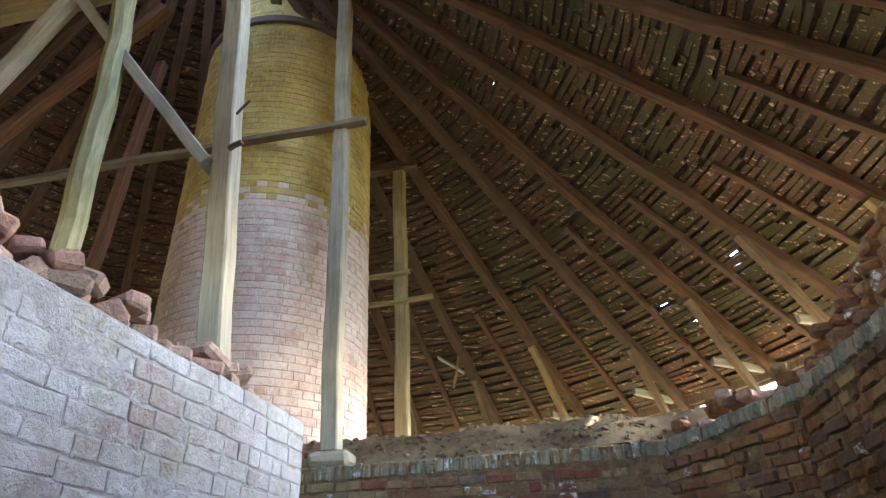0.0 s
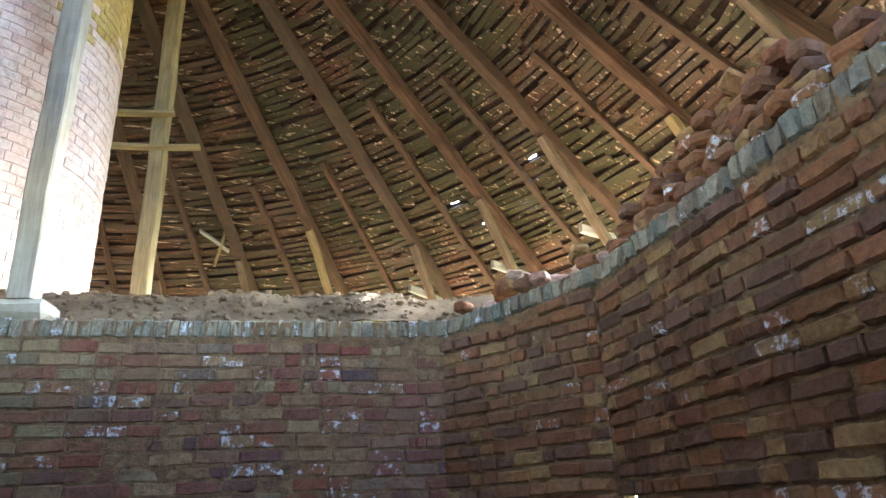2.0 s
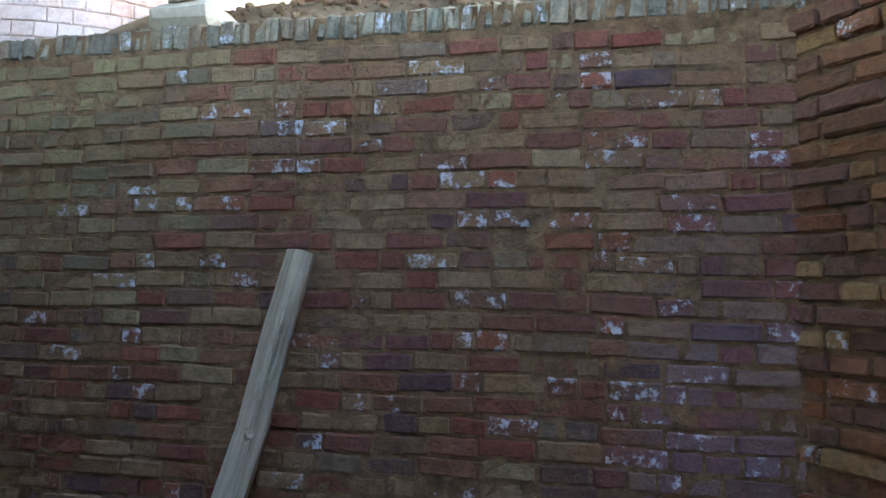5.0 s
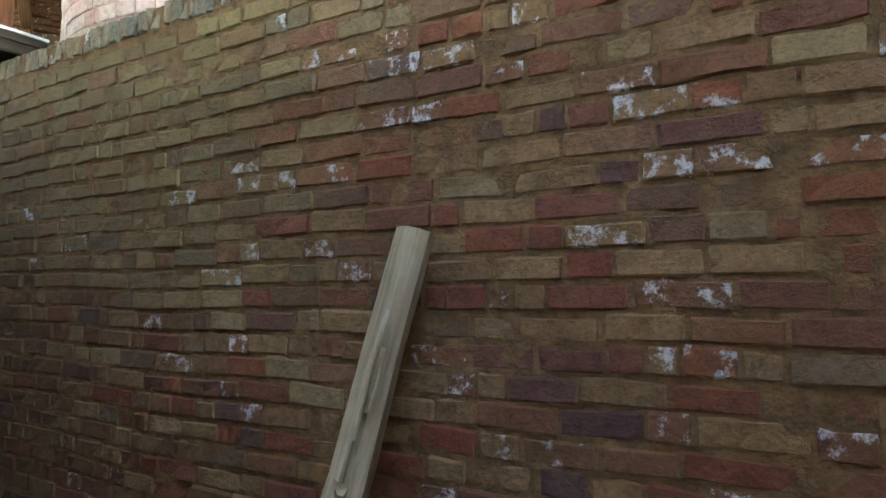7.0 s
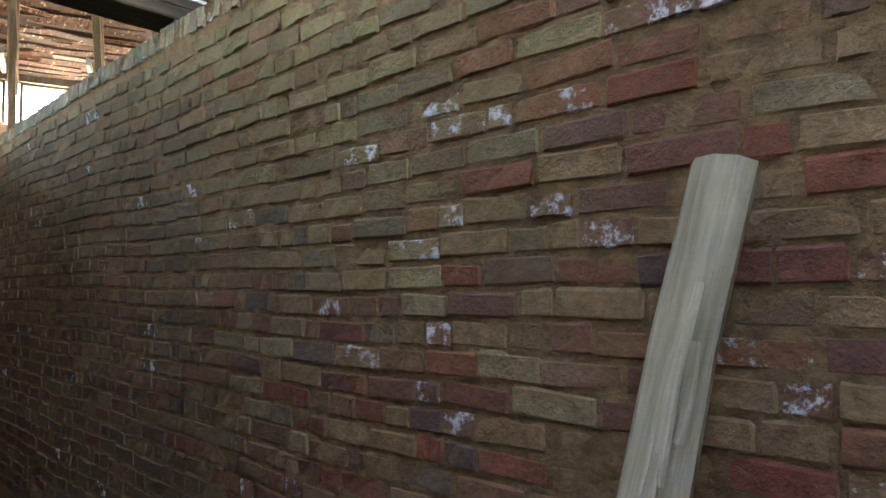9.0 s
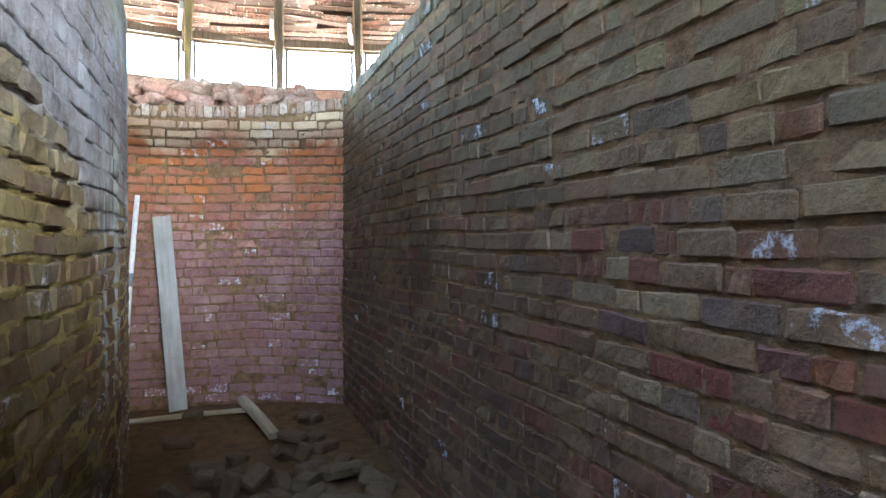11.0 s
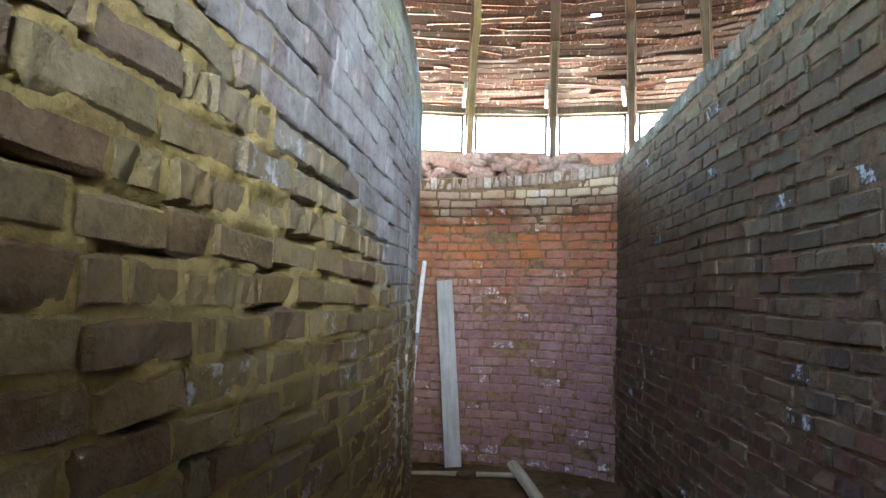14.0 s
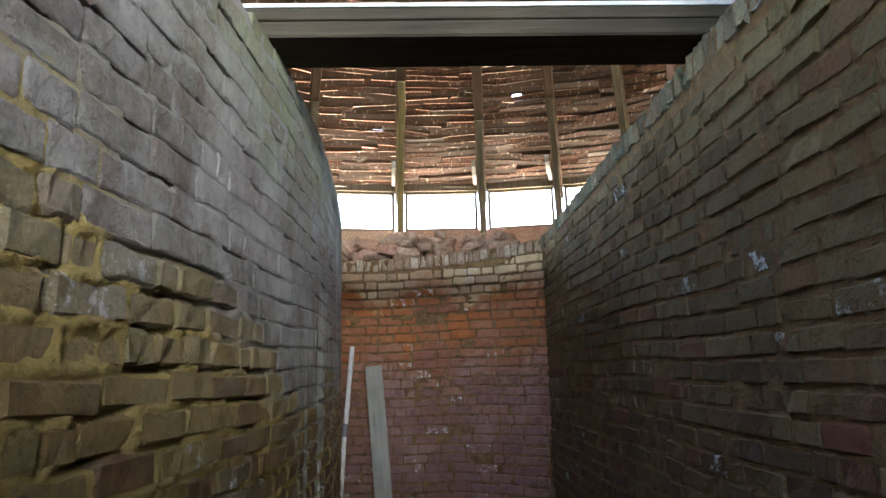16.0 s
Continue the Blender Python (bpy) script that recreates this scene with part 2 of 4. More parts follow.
M_BRICK_CH = brick_material("chimney_brick", [(0.62, 0.44, 0.36), (0.68, 0.52, 0.44), (0.56, 0.36, 0.28), (0.66, 0.55, 0.47), (0.70, 0.50, 0.40)], dirt=0.05, wash=(0.75, 0.62, 0.55), wash_low=0.4, wash_high=0.7, bump=0.4)
M_BRICK_PINK = brick_material("rubble_brick", [(0.54, 0.33, 0.25), (0.44, 0.24, 0.17), (0.58, 0.40, 0.31), (0.48, 0.33, 0.24)], dirt=0.25)
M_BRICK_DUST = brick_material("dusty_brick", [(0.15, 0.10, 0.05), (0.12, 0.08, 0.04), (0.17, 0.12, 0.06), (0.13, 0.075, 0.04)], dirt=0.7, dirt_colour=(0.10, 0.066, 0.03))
M_CLAY = earth_material("clay_mortar", (0.085, 0.054, 0.028), (0.29, 0.18, 0.09))
M_CLAY_PALE = earth_material("lime_mortar", (0.34, 0.31, 0.28), (0.5, 0.47, 0.45))
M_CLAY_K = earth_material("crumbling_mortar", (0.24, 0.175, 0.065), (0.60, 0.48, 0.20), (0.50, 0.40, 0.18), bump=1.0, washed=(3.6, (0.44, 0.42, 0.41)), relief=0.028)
M_CLAY_CH = earth_material("chimney_mortar", (0.42, 0.30, 0.22), (0.56, 0.42, 0.33), bump=0.4)
M_FLOOR = earth_material("trodden_earth", (0.06, 0.034, 0.014), (0.16, 0.092, 0.038), scale=9)
M_FILL = earth_material("dry_fill", (0.085, 0.058, 0.034), (0.24, 0.165, 0.095), (0.25, 0.175, 0.105), scale=12)
M_GROUND = earth_material("meadow_ground", (0.05, 0.07, 0.025), (0.10, 0.12, 0.05), scale=0.8)
M_LATH = wood_material("roof_lath", (0.014, 0.008, 0.006), (0.26, 0.12, 0.068), (0.12, 0.078, 0.054), axis=0, moss_shade=(0.045, 0.048, 0.02), sheen_streak=(0.40, 0.30, 0.21), rough=0.55)
M_SHINGLE = wood_material("roof_shingle", (0.03, 0.02, 0.013), (0.10, 0.06, 0.035), axis=0)
M_RAFTER = wood_material("rafter_wood", (0.05, 0.030, 0.02), (0.16, 0.09, 0.055), (0.10, 0.068, 0.046))
M_POST = wood_material("grey_timber", (0.24, 0.20, 0.14), (0.42, 0.37, 0.28))
M_POST_G = wood_material("algae_log", (0.20, 0.19, 0.11), (0.36, 0.34, 0.20), bump=0.8)
M_RED = wood_material("reddish_timber", (0.11, 0.05, 0.028), (0.26, 0.125, 0.07))
M_POST_Y = wood_material("ochre_timber", (0.22, 0.165, 0.075), (0.40, 0.315, 0.16))
M_BOARD = wood_material("pale_board", (0.30, 0.30, 0.27), (0.45, 0.44, 0.40))
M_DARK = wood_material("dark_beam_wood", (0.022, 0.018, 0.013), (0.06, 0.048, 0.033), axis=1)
M_LOG = wood_material("stripped_log", (0.24, 0.20, 0.12), (0.52, 0.45, 0.31), bump=1.0)
M_BARK = wood_material("pale_bark", (0.34, 0.29, 0.19), (0.60, 0.53, 0.38), bump=1.0)
M_FRAME = wood_material("window_wood", (0.12, 0.09, 0.06), (0.25, 0.195, 0.135))
M_WHITE_WOOD = wood_material("whitened_wood", (0.55, 0.58, 0.58), (0.72, 0.75, 0.75), axis=1, bump=0.2)


def plain(name, colour, rough=0.6):
    m, n, l = nodes_of(name)
    g = n.new("ShaderNodeNewGeometry")
    a = noise_at(n, l, g.outputs["Position"], 30, 4)
    c = ramp(n, l, a, [(0.3, tuple(v * 0.75 for v in colour)), (0.7, colour)])
    return finish(m, n, l, c, a, 0.2, 0.003, rough)


M_WHITE = plain("white_plastic", (0.72, 0.72, 0.72), 0.4)
M_GREY = plain("grey_print", (0.18, 0.19, 0.22), 0.5)
M_STONE = plain("pad_stone", (0.42, 0.36, 0.26), 0.9)
M_IRON = plain("rusty_iron", (0.10, 0.06, 0.04), 0.7)


# ---- mesh helpers ----
def mesh_of(name, verts, faces, material):
    me = bpy.data.meshes.new(name)
    me.from_pydata(verts, [], faces)
    me.materials.append(material)
    if name == "mortar":
        me.polygons.foreach_set("use_smooth", [True] * len(me.polygons))
    me.update()
    return me


def part(name, me, parent=None, label=""):
    ob = new(name, me)
    if parent:
        ob.parent = parent
    if label:
        ob["label"] = label
    return ob


def thing(name, label, category, at=(0, 0, 0), group=""):
    e = new(name)
    e.location = at
    return tagged(e, label, category, group)


def chamfered(rng, sx, sy, sz, rough=0.1, cut=0.16):
    """A worn block about its centre: faces inset, edges broken, corners off true."""
    verts, faces = [], []
    c = cut * min(sx, sy, sz)
    h = (sx / 2, sy / 2, sz / 2)
    corner = {}
    for ix in (-1, 1):
        for iy in (-1, 1):
            for iz in (-1, 1):
                base = [i * e * (1 + rng.uniform(-rough, rough) * 0.5) for i, e in zip((ix, iy, iz), h)]
                for ax in range(3):
                    v = [b - i * (c * rng.uniform(0.7, 1.5) if k != ax else 0) for k, (b, i) in enumerate(zip(base, (ix, iy, iz)))]
                    corner[ix, iy, iz, ax] = len(verts)
                    verts.append(v)
    for ax in range(3):
        u, w = [(1, 2), (2, 0), (0, 1)][ax]
        for sgn in (-1, 1):
            ring = []
            for a, b in ((-1, -1), (1, -1), (1, 1), (-1, 1)):
                k = [0, 0, 0]
                k[ax], k[u], k[w] = sgn, a, b
                ring.append(corner[(*k, ax)])
            faces.append(ring if sgn > 0 else ring[::-1])
    for ax in range(3):
        u, w = [(1, 2), (2, 0), (0, 1)][ax]
        for a in (-1, 1):
            for b in (-1, 1):
                k0, k1 = [0, 0, 0], [0, 0, 0]
                k0[ax], k0[u], k0[w] = -1, a, b
                k1[ax], k1[u], k1[w] = 1, a, b
                q = [corner[(*k0, u)], corner[(*k1, u)], corner[(*k1, w)], corner[(*k0, w)]]
                faces.append(q if a * b > 0 else q[::-1])
    for ix in (-1, 1):
        for iy in (-1, 1):
            for iz in (-1, 1):
                t = [corner[ix, iy, iz, ax] for ax in range(3)]
                faces.append(t if ix * iy * iz > 0 else t[::-1])
    return np.array(verts), faces


def face_brick(rng, rough=0.2, cut=0.16, edge_depth=0.15, rim_u=0.03, rim_w=0.09):
    """A brick set in a wall, one unit in size, its face towards -y: a worn, uneven face with rounded edges, and its sides."""
    us = (-0.5, -0.5 + rim_u, rng.uniform(-0.25, -0.08), rng.uniform(0.08, 0.25), 0.5 - rim_u, 0.5)
    ws = (-0.5, -0.5 + rim_w, 0.5 - rim_w, 0.5)
    skew = rng.uniform(-rough, rough) * 0.08
    verts, faces = [], []
    worn = [rng.random() < 0.35 * rough * 2 for _ in range(4)]
    for k, w in enumerate(ws):
        for i, u in enumerate(us):
            rim = i in (0, 5) or k in (0, 3)
            corner = i in (0, 5) and k in (0, 3)
            y = edge_depth * (1.5 if corner else 1.0) * rng.uniform(0.7, 1.4) if rim else rng.uniform(-rough, rough) * 0.14
            pull = 1.0 - (cut * rng.uniform(0.1, 0.4) if corner else 0.0)
            if corner and worn[(i > 0) + 2 * (k > 0)]:
                pull, y = pull - 0.16, y * 1.5
            verts.append((u * pull * (1 + rng.uniform(-rough, rough) * 0.06) + skew * w * 0.5,
                          y, w * pull * (1 + (rng.uniform(-rough, rough) * 0.3 if rim else 0)) + skew * u * 0.5))
    for k in range(3):
        for i in range(5):
            a = k * 6 + i
            faces.append((a, a + 1, a + 7, a + 6))
    rim = [0, 1, 2, 3, 4, 5, 11, 17, 23, 22, 21, 20, 19, 18, 12, 6]
    n0 = len(verts)
    verts += [(verts[q][0], 1.0, verts[q][2]) for q in rim]
    for q in range(len(rim)):
        p = (q + 1) % len(rim)
        faces.append((rim[p], rim[q], n0 + q, n0 + p))
    return np.array(verts), faces


RNG = random.Random(7)
SHAPES = [face_brick(RNG, *((0.42, 0.6, 0.09) if i % 3 else (0.7, 0.9, 0.13))) for i in range(30)]
ROUGH_SHAPES = [face_brick(RNG, 0.6, 1.0, 0.10) for _ in range(30)]
BOLD_SHAPES = [face_brick(RNG, 0.5, 0.9, 0.17, 0.04, 0.13) for _ in range(30)]
FLUSH_SHAPES = [face_brick(RNG, 0.14, 0.10, 0.035, 0.03, 0.08) for _ in range(24)]


def along(path, s):
    """Place and direction at a length along a path of points."""
    for (ax, ay), (bx, by) in zip(path, path[1:]):
        d = math.hypot(bx - ax, by - ay)
        if s <= d or (bx, by) == path[-1]:
            f = s / d
            return ax + (bx - ax) * f, ay + (by - ay) * f, math.atan2(by - ay, bx - ax)
        s -= d


def length_of(path):
    return sum(math.dist(a, b) for a, b in zip(path, path[1:]))


def brick_wall(name, path, base, top, material, core_material, label, seed, near, shapes=SHAPES, proud=0.010, rowlock=None, holes=(), thickness=0.42, close=0, gap=0.010, course=0.0845,
               top_material=None, upper=None, core_holes=None, joint=0.009, crumble=0.006, ridge=0.0, recess=0.008, step=0.026, calm=0.0, bond=(0.45, 0.85), jitter=0.025, sunk=0.0, yaw=0.0):
    """A wall along a path; its face is on the path's right-hand side. Single bricks within near (from, to, low, high) are parts, the others are joined."""
    rng = random.Random(seed)
    total = length_of(path)
    wall = tagged(new(name), label, "wall", kind="structure")
    meshes = [mesh_of("brick", [tuple(q) for q in v], f, material) for v, f in shapes]
    verts, faces, singles, count = [], [], 0, 0
    tops = top_material or M_BRICK_TOP
    edge_meshes = [mesh_of("edge_brick", [tuple(q) for q in v], f, tops) for v, f in shapes]

    def place(s, z, length, height, depth, single, which, store, turn=0.0, flat=1.0, pool=shapes):
        nonlocal singles
        x, y, a = along(path, s)
        proud_here = proud * (0.4 + 0.6 * min(1.0, max(0.0, (s - calm) / 1.5 + 1.0)) if calm else 1.0)
        out = rng.uniform(-0.3, 1.0) * proud_here - (rng.uniform(0.3, 1.0) * (proud + sunk) if rng.random() < 0.18 else 0)
        out *= flat
        m = Matrix.Translation((x + math.sin(a) * out, y - math.cos(a) * out, z)) @ Matrix.Rotation(a + turn + rng.gauss(0, yaw) * flat, 4, "Z") @ Matrix.Rotation(rng.gauss(0, 0.022), 4, "Y")
        m = m @ Matrix.Diagonal((length, depth, height, 1))
        k = rng.randrange(len(pool))
        if single and singles < 290:
            singles += 1
            ob = part(which[0].name.split(".")[0], which[k], wall)
            ob.matrix_basis = m
        else:
            v, f = pool[k]
            base_index = len(store[0])
            mm = np.array(m)
            store[0].extend(map(tuple, v @ mm[:3, :3].T + mm[:3, 3]))
            store[1].extend(tuple(i + base_index for i in q) for q in f)

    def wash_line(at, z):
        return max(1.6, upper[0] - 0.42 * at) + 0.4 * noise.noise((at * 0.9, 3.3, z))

    rest, rest_top, rest_upper = ([], []), ([], []), ([], [])
    upper_meshes = [mesh_of("brick", [tuple(q) for q in v], f, upper[1]) for v, f in FLUSH_SHAPES] if upper else None
    z, row, ends = base, 0, []
    phase = [rng.uniform(0, 6) for _ in range(4)]
    while z < max(top(0), top(total), top(total / 2)) - (0.12 if rowlock else 0.0):
        s = -rng.uniform(0, 0.12) if row % 2 else 0.0
        stretch = bond[row % 2]
        ends.append([])
        while s < total:
            length = (0.235 if rng.random() < stretch else 0.118) + rng.uniform(-jitter, jitter)
            ends[-1].append(s)
            a, b = max(s, 0), min(s + length, total)
            mid = (a + b) / 2
            zz = z + 0.012 * math.sin(mid * 1.3 + phase[0] + row * 0.13) + 0.006 * math.sin(mid * 4.1 + phase[1])
            limit = top(mid) - (0.125 if rowlock else 0.0)
            if b - a > 0.045 and zz + course * 0.6 < limit and not any(h0 < mid < h1 and l0 < zz + 0.04 < l1 for h0, h1, l0, l1 in holes):
                height = min(course - gap + rng.uniform(-0.010, 0.005), limit - zz)
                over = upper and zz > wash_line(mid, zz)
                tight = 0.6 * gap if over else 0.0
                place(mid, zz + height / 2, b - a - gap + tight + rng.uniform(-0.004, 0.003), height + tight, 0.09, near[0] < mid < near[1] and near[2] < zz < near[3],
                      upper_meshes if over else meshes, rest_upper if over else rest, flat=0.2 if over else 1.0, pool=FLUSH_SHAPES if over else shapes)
            s += length
        z += course
        row += 1
    if rowlock:
        s = 0.0
        while s < total:
            w = 0.077 + rng.uniform(-0.008, 0.008)
            zz = top(s) - 0.062 + rng.uniform(-0.006, 0.006)
            place(min(s + w / 2, total), zz, w - 0.008, 0.118 + rng.uniform(-0.008, 0.006), 0.2, near[0] < s < near[1] and singles < 290, edge_meshes, rest_top)
            s += w
    if rest[0]:
        tagged(part("brickwork", mesh_of("brickwork", rest[0], rest[1], material), wall), kind="stuff")
    if rest_upper[0]:
        tagged(part("limewashed_brickwork", mesh_of("limewashed_brickwork", rest_upper[0], rest_upper[1], upper[1]), wall, "grey limewashed bricks"), kind="stuff")
    if rest_top[0]:
        tagged(part("edge_brickwork", mesh_of("edge_brickwork", rest_top[0], rest_top[1], tops), wall), kind="stuff")
    holes = core_holes or holes
    cuts = sorted({0.0, total, *(i * 0.3 for i in range(int(total / 0.3) + 1)), *(h for q in holes for h in q[:2])})
    levels = sorted({base - 0.1, *(h for q in holes for h in q[2:])}) + [None]
    v, f = [], []
    for s0, s1 in zip(cuts, cuts[1:]):
        if s1 - s0 < 1e-4:
            continue
        for z0, z1 in zip(levels, levels[1:]):
            if z1 is not None and any(h0 <= s0 + 1e-4 and s1 <= h1 + 1e-4 and l0 <= z0 + 1e-4 and z1 <= l1 + 1e-4 for h0, h1, l0, l1 in holes):
                continue
            ring = []
            for s, zt in ((s0, z0), (s1, z0), (s1, z1), (s0, z1)):
                x, y, a = along(path, s)
                zt = top(s) - 0.008 if zt is None else zt
                for o in (joint + recess + 0.006, thickness):
                    ring.append((x - math.sin(a) * o, y + math.cos(a) * o, zt))
            i = len(v)
            v += ring
            f += [(i, i + 2, i + 4, i + 6), (i + 7, i + 5, i + 3, i + 1), (i + 6, i + 4, i + 5, i + 7), (i, i + 1, i + 3, i + 2), (i, i + 6, i + 7, i + 1), (i + 2, i + 3, i + 5, i + 4)]
    part("core", mesh_of("core", v, f, core_material), wall)
    v, f = [], []
    nx = int(total / step) + 1
    nz = int((max(top(0), top(total)) - base) / step) + 1
    for k in range(nz + 1):
        for i in range(nx + 1):
            sm = min(i * step, total)
            zm = min(base - 0.03 + k * step, top(sm) - 0.015)
            x, y, a = along(path, sm)
            o = joint * (1.0 if not calm or sm > calm else 0.72) - 0.001 - crumble * (noise.noise((sm * 9, zm * 9, seed)) + 0.8 * noise.noise((sm * 21, zm * 21, seed)) + 0.5 * noise.noise((sm * 2.2, zm * 2.2, seed)))
            o -= 1.2 * crumble * max(0.0, noise.noise((sm * 1.7, zm * 2.3, seed + 6)) + 0.1)
            if ridge:
                wave = zm - base - 0.006 * math.sin(sm * 4.1 + phase[1])
                q = int((wave - 0.012 * math.sin(sm * 1.3 + phase[0] + wave / course * 0.13)) / course)
                q = max(0, min(q, len(ends) - 1))
                low = wave - 0.012 * math.sin(sm * 1.3 + phase[0] + q * 0.13) - q * course + gap / 2
                bed = min(abs(low), abs(low - course))
                head = min((abs(sm - e) for e in ends[q]), default=1.0)
                rugged = 1.0 - min(1.0, max(0.0, (zm - wash_line(sm, zm)) / 0.15)) if upper else 1.0
                near_joint = rugged * math.exp(-(min(bed, head) / 0.017) ** 2)
                o += 0.010 - near_joint * (0.010 + ridge * (0.25 + 1.9 * noise.noise((sm * 3.1, zm * 5.2, seed + 4)) + 1.2 * noise.noise((sm * 17, zm * 17, seed + 2)) + 0.8 * noise.noise((sm * 41, zm * 41, seed + 5))))
                o -= 0.016 * rugged * max(0.0, noise.noise((sm * 2.6, zm * 3.4, seed + 8)) - 0.1)
                o -= 0.005 * rugged * noise.noise((sm * 45, zm * 45, seed + 9))
                if -0.004 < low - course * 0.97 or low < 0.010:
                    o += 0.16 * rugged * max(0.0, noise.noise((sm * 4.3, q * 3.7, seed + 3)) - 0.04)
                if head < 0.011:
                    o += 0.12 * rugged * max(0.0, noise.noise((q * 5.3, round(sm, 1) * 7.7, seed + 1)) - 0.1)
                crack = 0.09 * max(0.0, noise.noise((sm * 5.1, zm * 11, seed + 7)) - 0.02) if min(bed, head) < 0.009 else 0.0
                o = rugged * o + (1.0 - rugged) * (0.003 + crack + 0.005 * noise.noise((sm * 25, zm * 25, seed)))
            o = min(o, joint + recess)
            v.append((x - math.sin(a) * o, y + math.cos(a) * o, zm))
    for k in range(nz):
        for i in range(nx):
            sm, zm = (i + 0.5) * step, base - 0.03 + (k + 0.5) * step
            if not any(h0 - 0.02 < sm < h1 + 0.02 and l0 - 0.02 < zm < l1 + 0.02 for h0, h1, l0, l1 in holes):
                q = k * (nx + 1) + i
                f.append((q, q + 1, q + nx + 2, q + nx + 1))
    part("mortar", mesh_of("mortar", v, f, core_material), wall)
    return wall


def slab(v, f, centre, size, turn=Matrix.Identity(3)):
    """Adds a plain block to a vertex and a face list."""
    i = len(v)
    c = Vector(centre)
    for x, y, z in ((-1, -1, -1), (1, -1, -1), (1, 1, -1), (-1, 1, -1), (-1, -1, 1), (1, -1, 1), (1, 1, 1), (-1, 1, 1)):
        v.append(tuple(c + turn @ Vector((x * size[0] / 2, y * size[1] / 2, z * size[2] / 2))))
    f += [(i + a, i + b, i + c2, i + d) for a, b, c2, d in ((3, 2, 1, 0), (4, 5, 6, 7), (0, 1, 5, 4), (2, 3, 7, 6), (1, 2, 6, 5), (3, 0, 4, 7))]


def timber(name, a, b, width, depth, material, parent=None, seed=0, sides=8, wobble=0.006, label="", taper=1.0, square=True):
    """A hewn timber from a to b: many rings, slightly crooked, edges broken."""
    rng = random.Random(seed)
    a, b = Vector(a), Vector(b)
    run = (b - a).length
    turn = (b - a).to_track_quat("Z", "Y").to_matrix().to_4x4()
    rings = max(3, int(run / 0.35) + 1)
    v, f = [], []
    for k in range(rings):
        t = k / (rings - 1)
        ox, oy = (rng.gauss(0, wobble), rng.gauss(0, wobble)) if 0 < k < rings - 1 else (0, 0)
        s = 1 + (taper - 1) * t
        for i in range(sides):
            if square:
                q = 0.36
                px, py = [(1, q), (q, 1), (-q, 1), (-1, q), (-1, -q), (-q, -1), (q, -1), (1, -q)][i]
                px, py = (px * 0.5 if abs(px) == 1 else math.copysign(0.42, px)), (py * 0.5 if abs(py) == 1 else math.copysign(0.42, py))
            else:
                g = i * math.tau / sides
                px, py = 0.5 * math.cos(g) * rng.uniform(0.93, 1.05), 0.5 * math.sin(g) * rng.uniform(0.93, 1.05)
            v.append((px * width * s + ox, py * depth * s + oy, t * run))
    for k in range(rings - 1):
        for i in range(sides):
            n2 = (i + 1) % sides
            f.append((k * sides + i, k * sides + n2, (k + 1) * sides + n2, (k + 1) * sides + i))
    f += [tuple(range(sides))[::-1], tuple((rings - 1) * sides + i for i in range(sides))]
    ob = part(name, mesh_of(name, v, f, material), parent, label)
    ob.matrix_basis = Matrix.Translation(a) @ turn
    return ob


# ---- ground, floor, fill ----
v = [(-3000, -3000, -0.15), (3000, -3000, -0.15), (3000, 3000, -0.15), (-3000, 3000, -0.15)]
tagged(new("ground", mesh_of("ground", v, [(0, 1, 2, 3)], M_GROUND)), "grassy ground round the kiln", "ground", kind="structure")


def sheet(name, x0, x1, y0, y1, step, height, keep, material):
    nx, ny = int((x1 - x0) / step) + 1, int((y1 - y0) / step) + 1
    v = [(x0 + i * step, y0 + j * step, height(x0 + i * step, y0 + j * step)) for j in range(ny) for i in range(nx)]
    f = []
    for j in range(ny - 1):
        for i in range(nx - 1):
            if keep(x0 + (i + 0.5) * step, y0 + (j + 0.5) * step):
                k = j * nx + i
                f.append((k, k + 1, k + nx + 1, k + nx))
    me = mesh_of(name, v, f, material)
    me.polygons.foreach_set("use_smooth", [True] * len(f))
    return new(name, me)


def floor_height(x, y):
    return 0.05 * noise.noise((x * 1.3, y * 1.3, 0)) + 0.03 * noise.noise((x * 5, y * 5, 3)) + 0.012 * noise.noise((x * 17, y * 17, 5)) - 0.02


tagged(sheet("floor", -8.4, 2.2, -2.5, 6.2, 0.07, floor_height, lambda x, y: (x > -1.9) or (y > 3.6), M_FLOOR), "trodden earth floor strewn with crumbs of brick", "floor", kind="structure")


def inside_chambers(x, y):
    if -1.75 < x < 1.75 and y < 5.9 and y + 1.3 * x < 6.95:
        return True
    return -8.15 < x <= -1.4 and 3.85 < y < 5.95


def fill_height(x, y):
    rough = 0.05 * noise.noise((x * 1.1, y * 1.1, 7)) + 0.03 * noise.noise((x * 4, y * 4, 2)) + 0.022 * noise.noise((x * 10, y * 10, 4))
    if y > 5.9:
        rise = min(1.0, max(0.0, (y - 5.93 - 0.10 * noise.noise((x * 1.7, 0, 9))) / 0.55))
        return 2.79 + 0.42 * rise * (2 - rise) + rough * min(1.0, rise + 0.2)
    return (2.86 if x > 0 else 2.66) + rough


fill = sheet("platform", -11.7, 4.7, -3.3, 13.0, 0.07, fill_height,
             lambda x, y: math.hypot(x - ROOF.x, y - ROOF.y) < EAVE and not inside_chambers(x, y), M_FILL)
tagged(fill, "dry sandy fill heaped round the chimney foot", "earth", kind="structure")

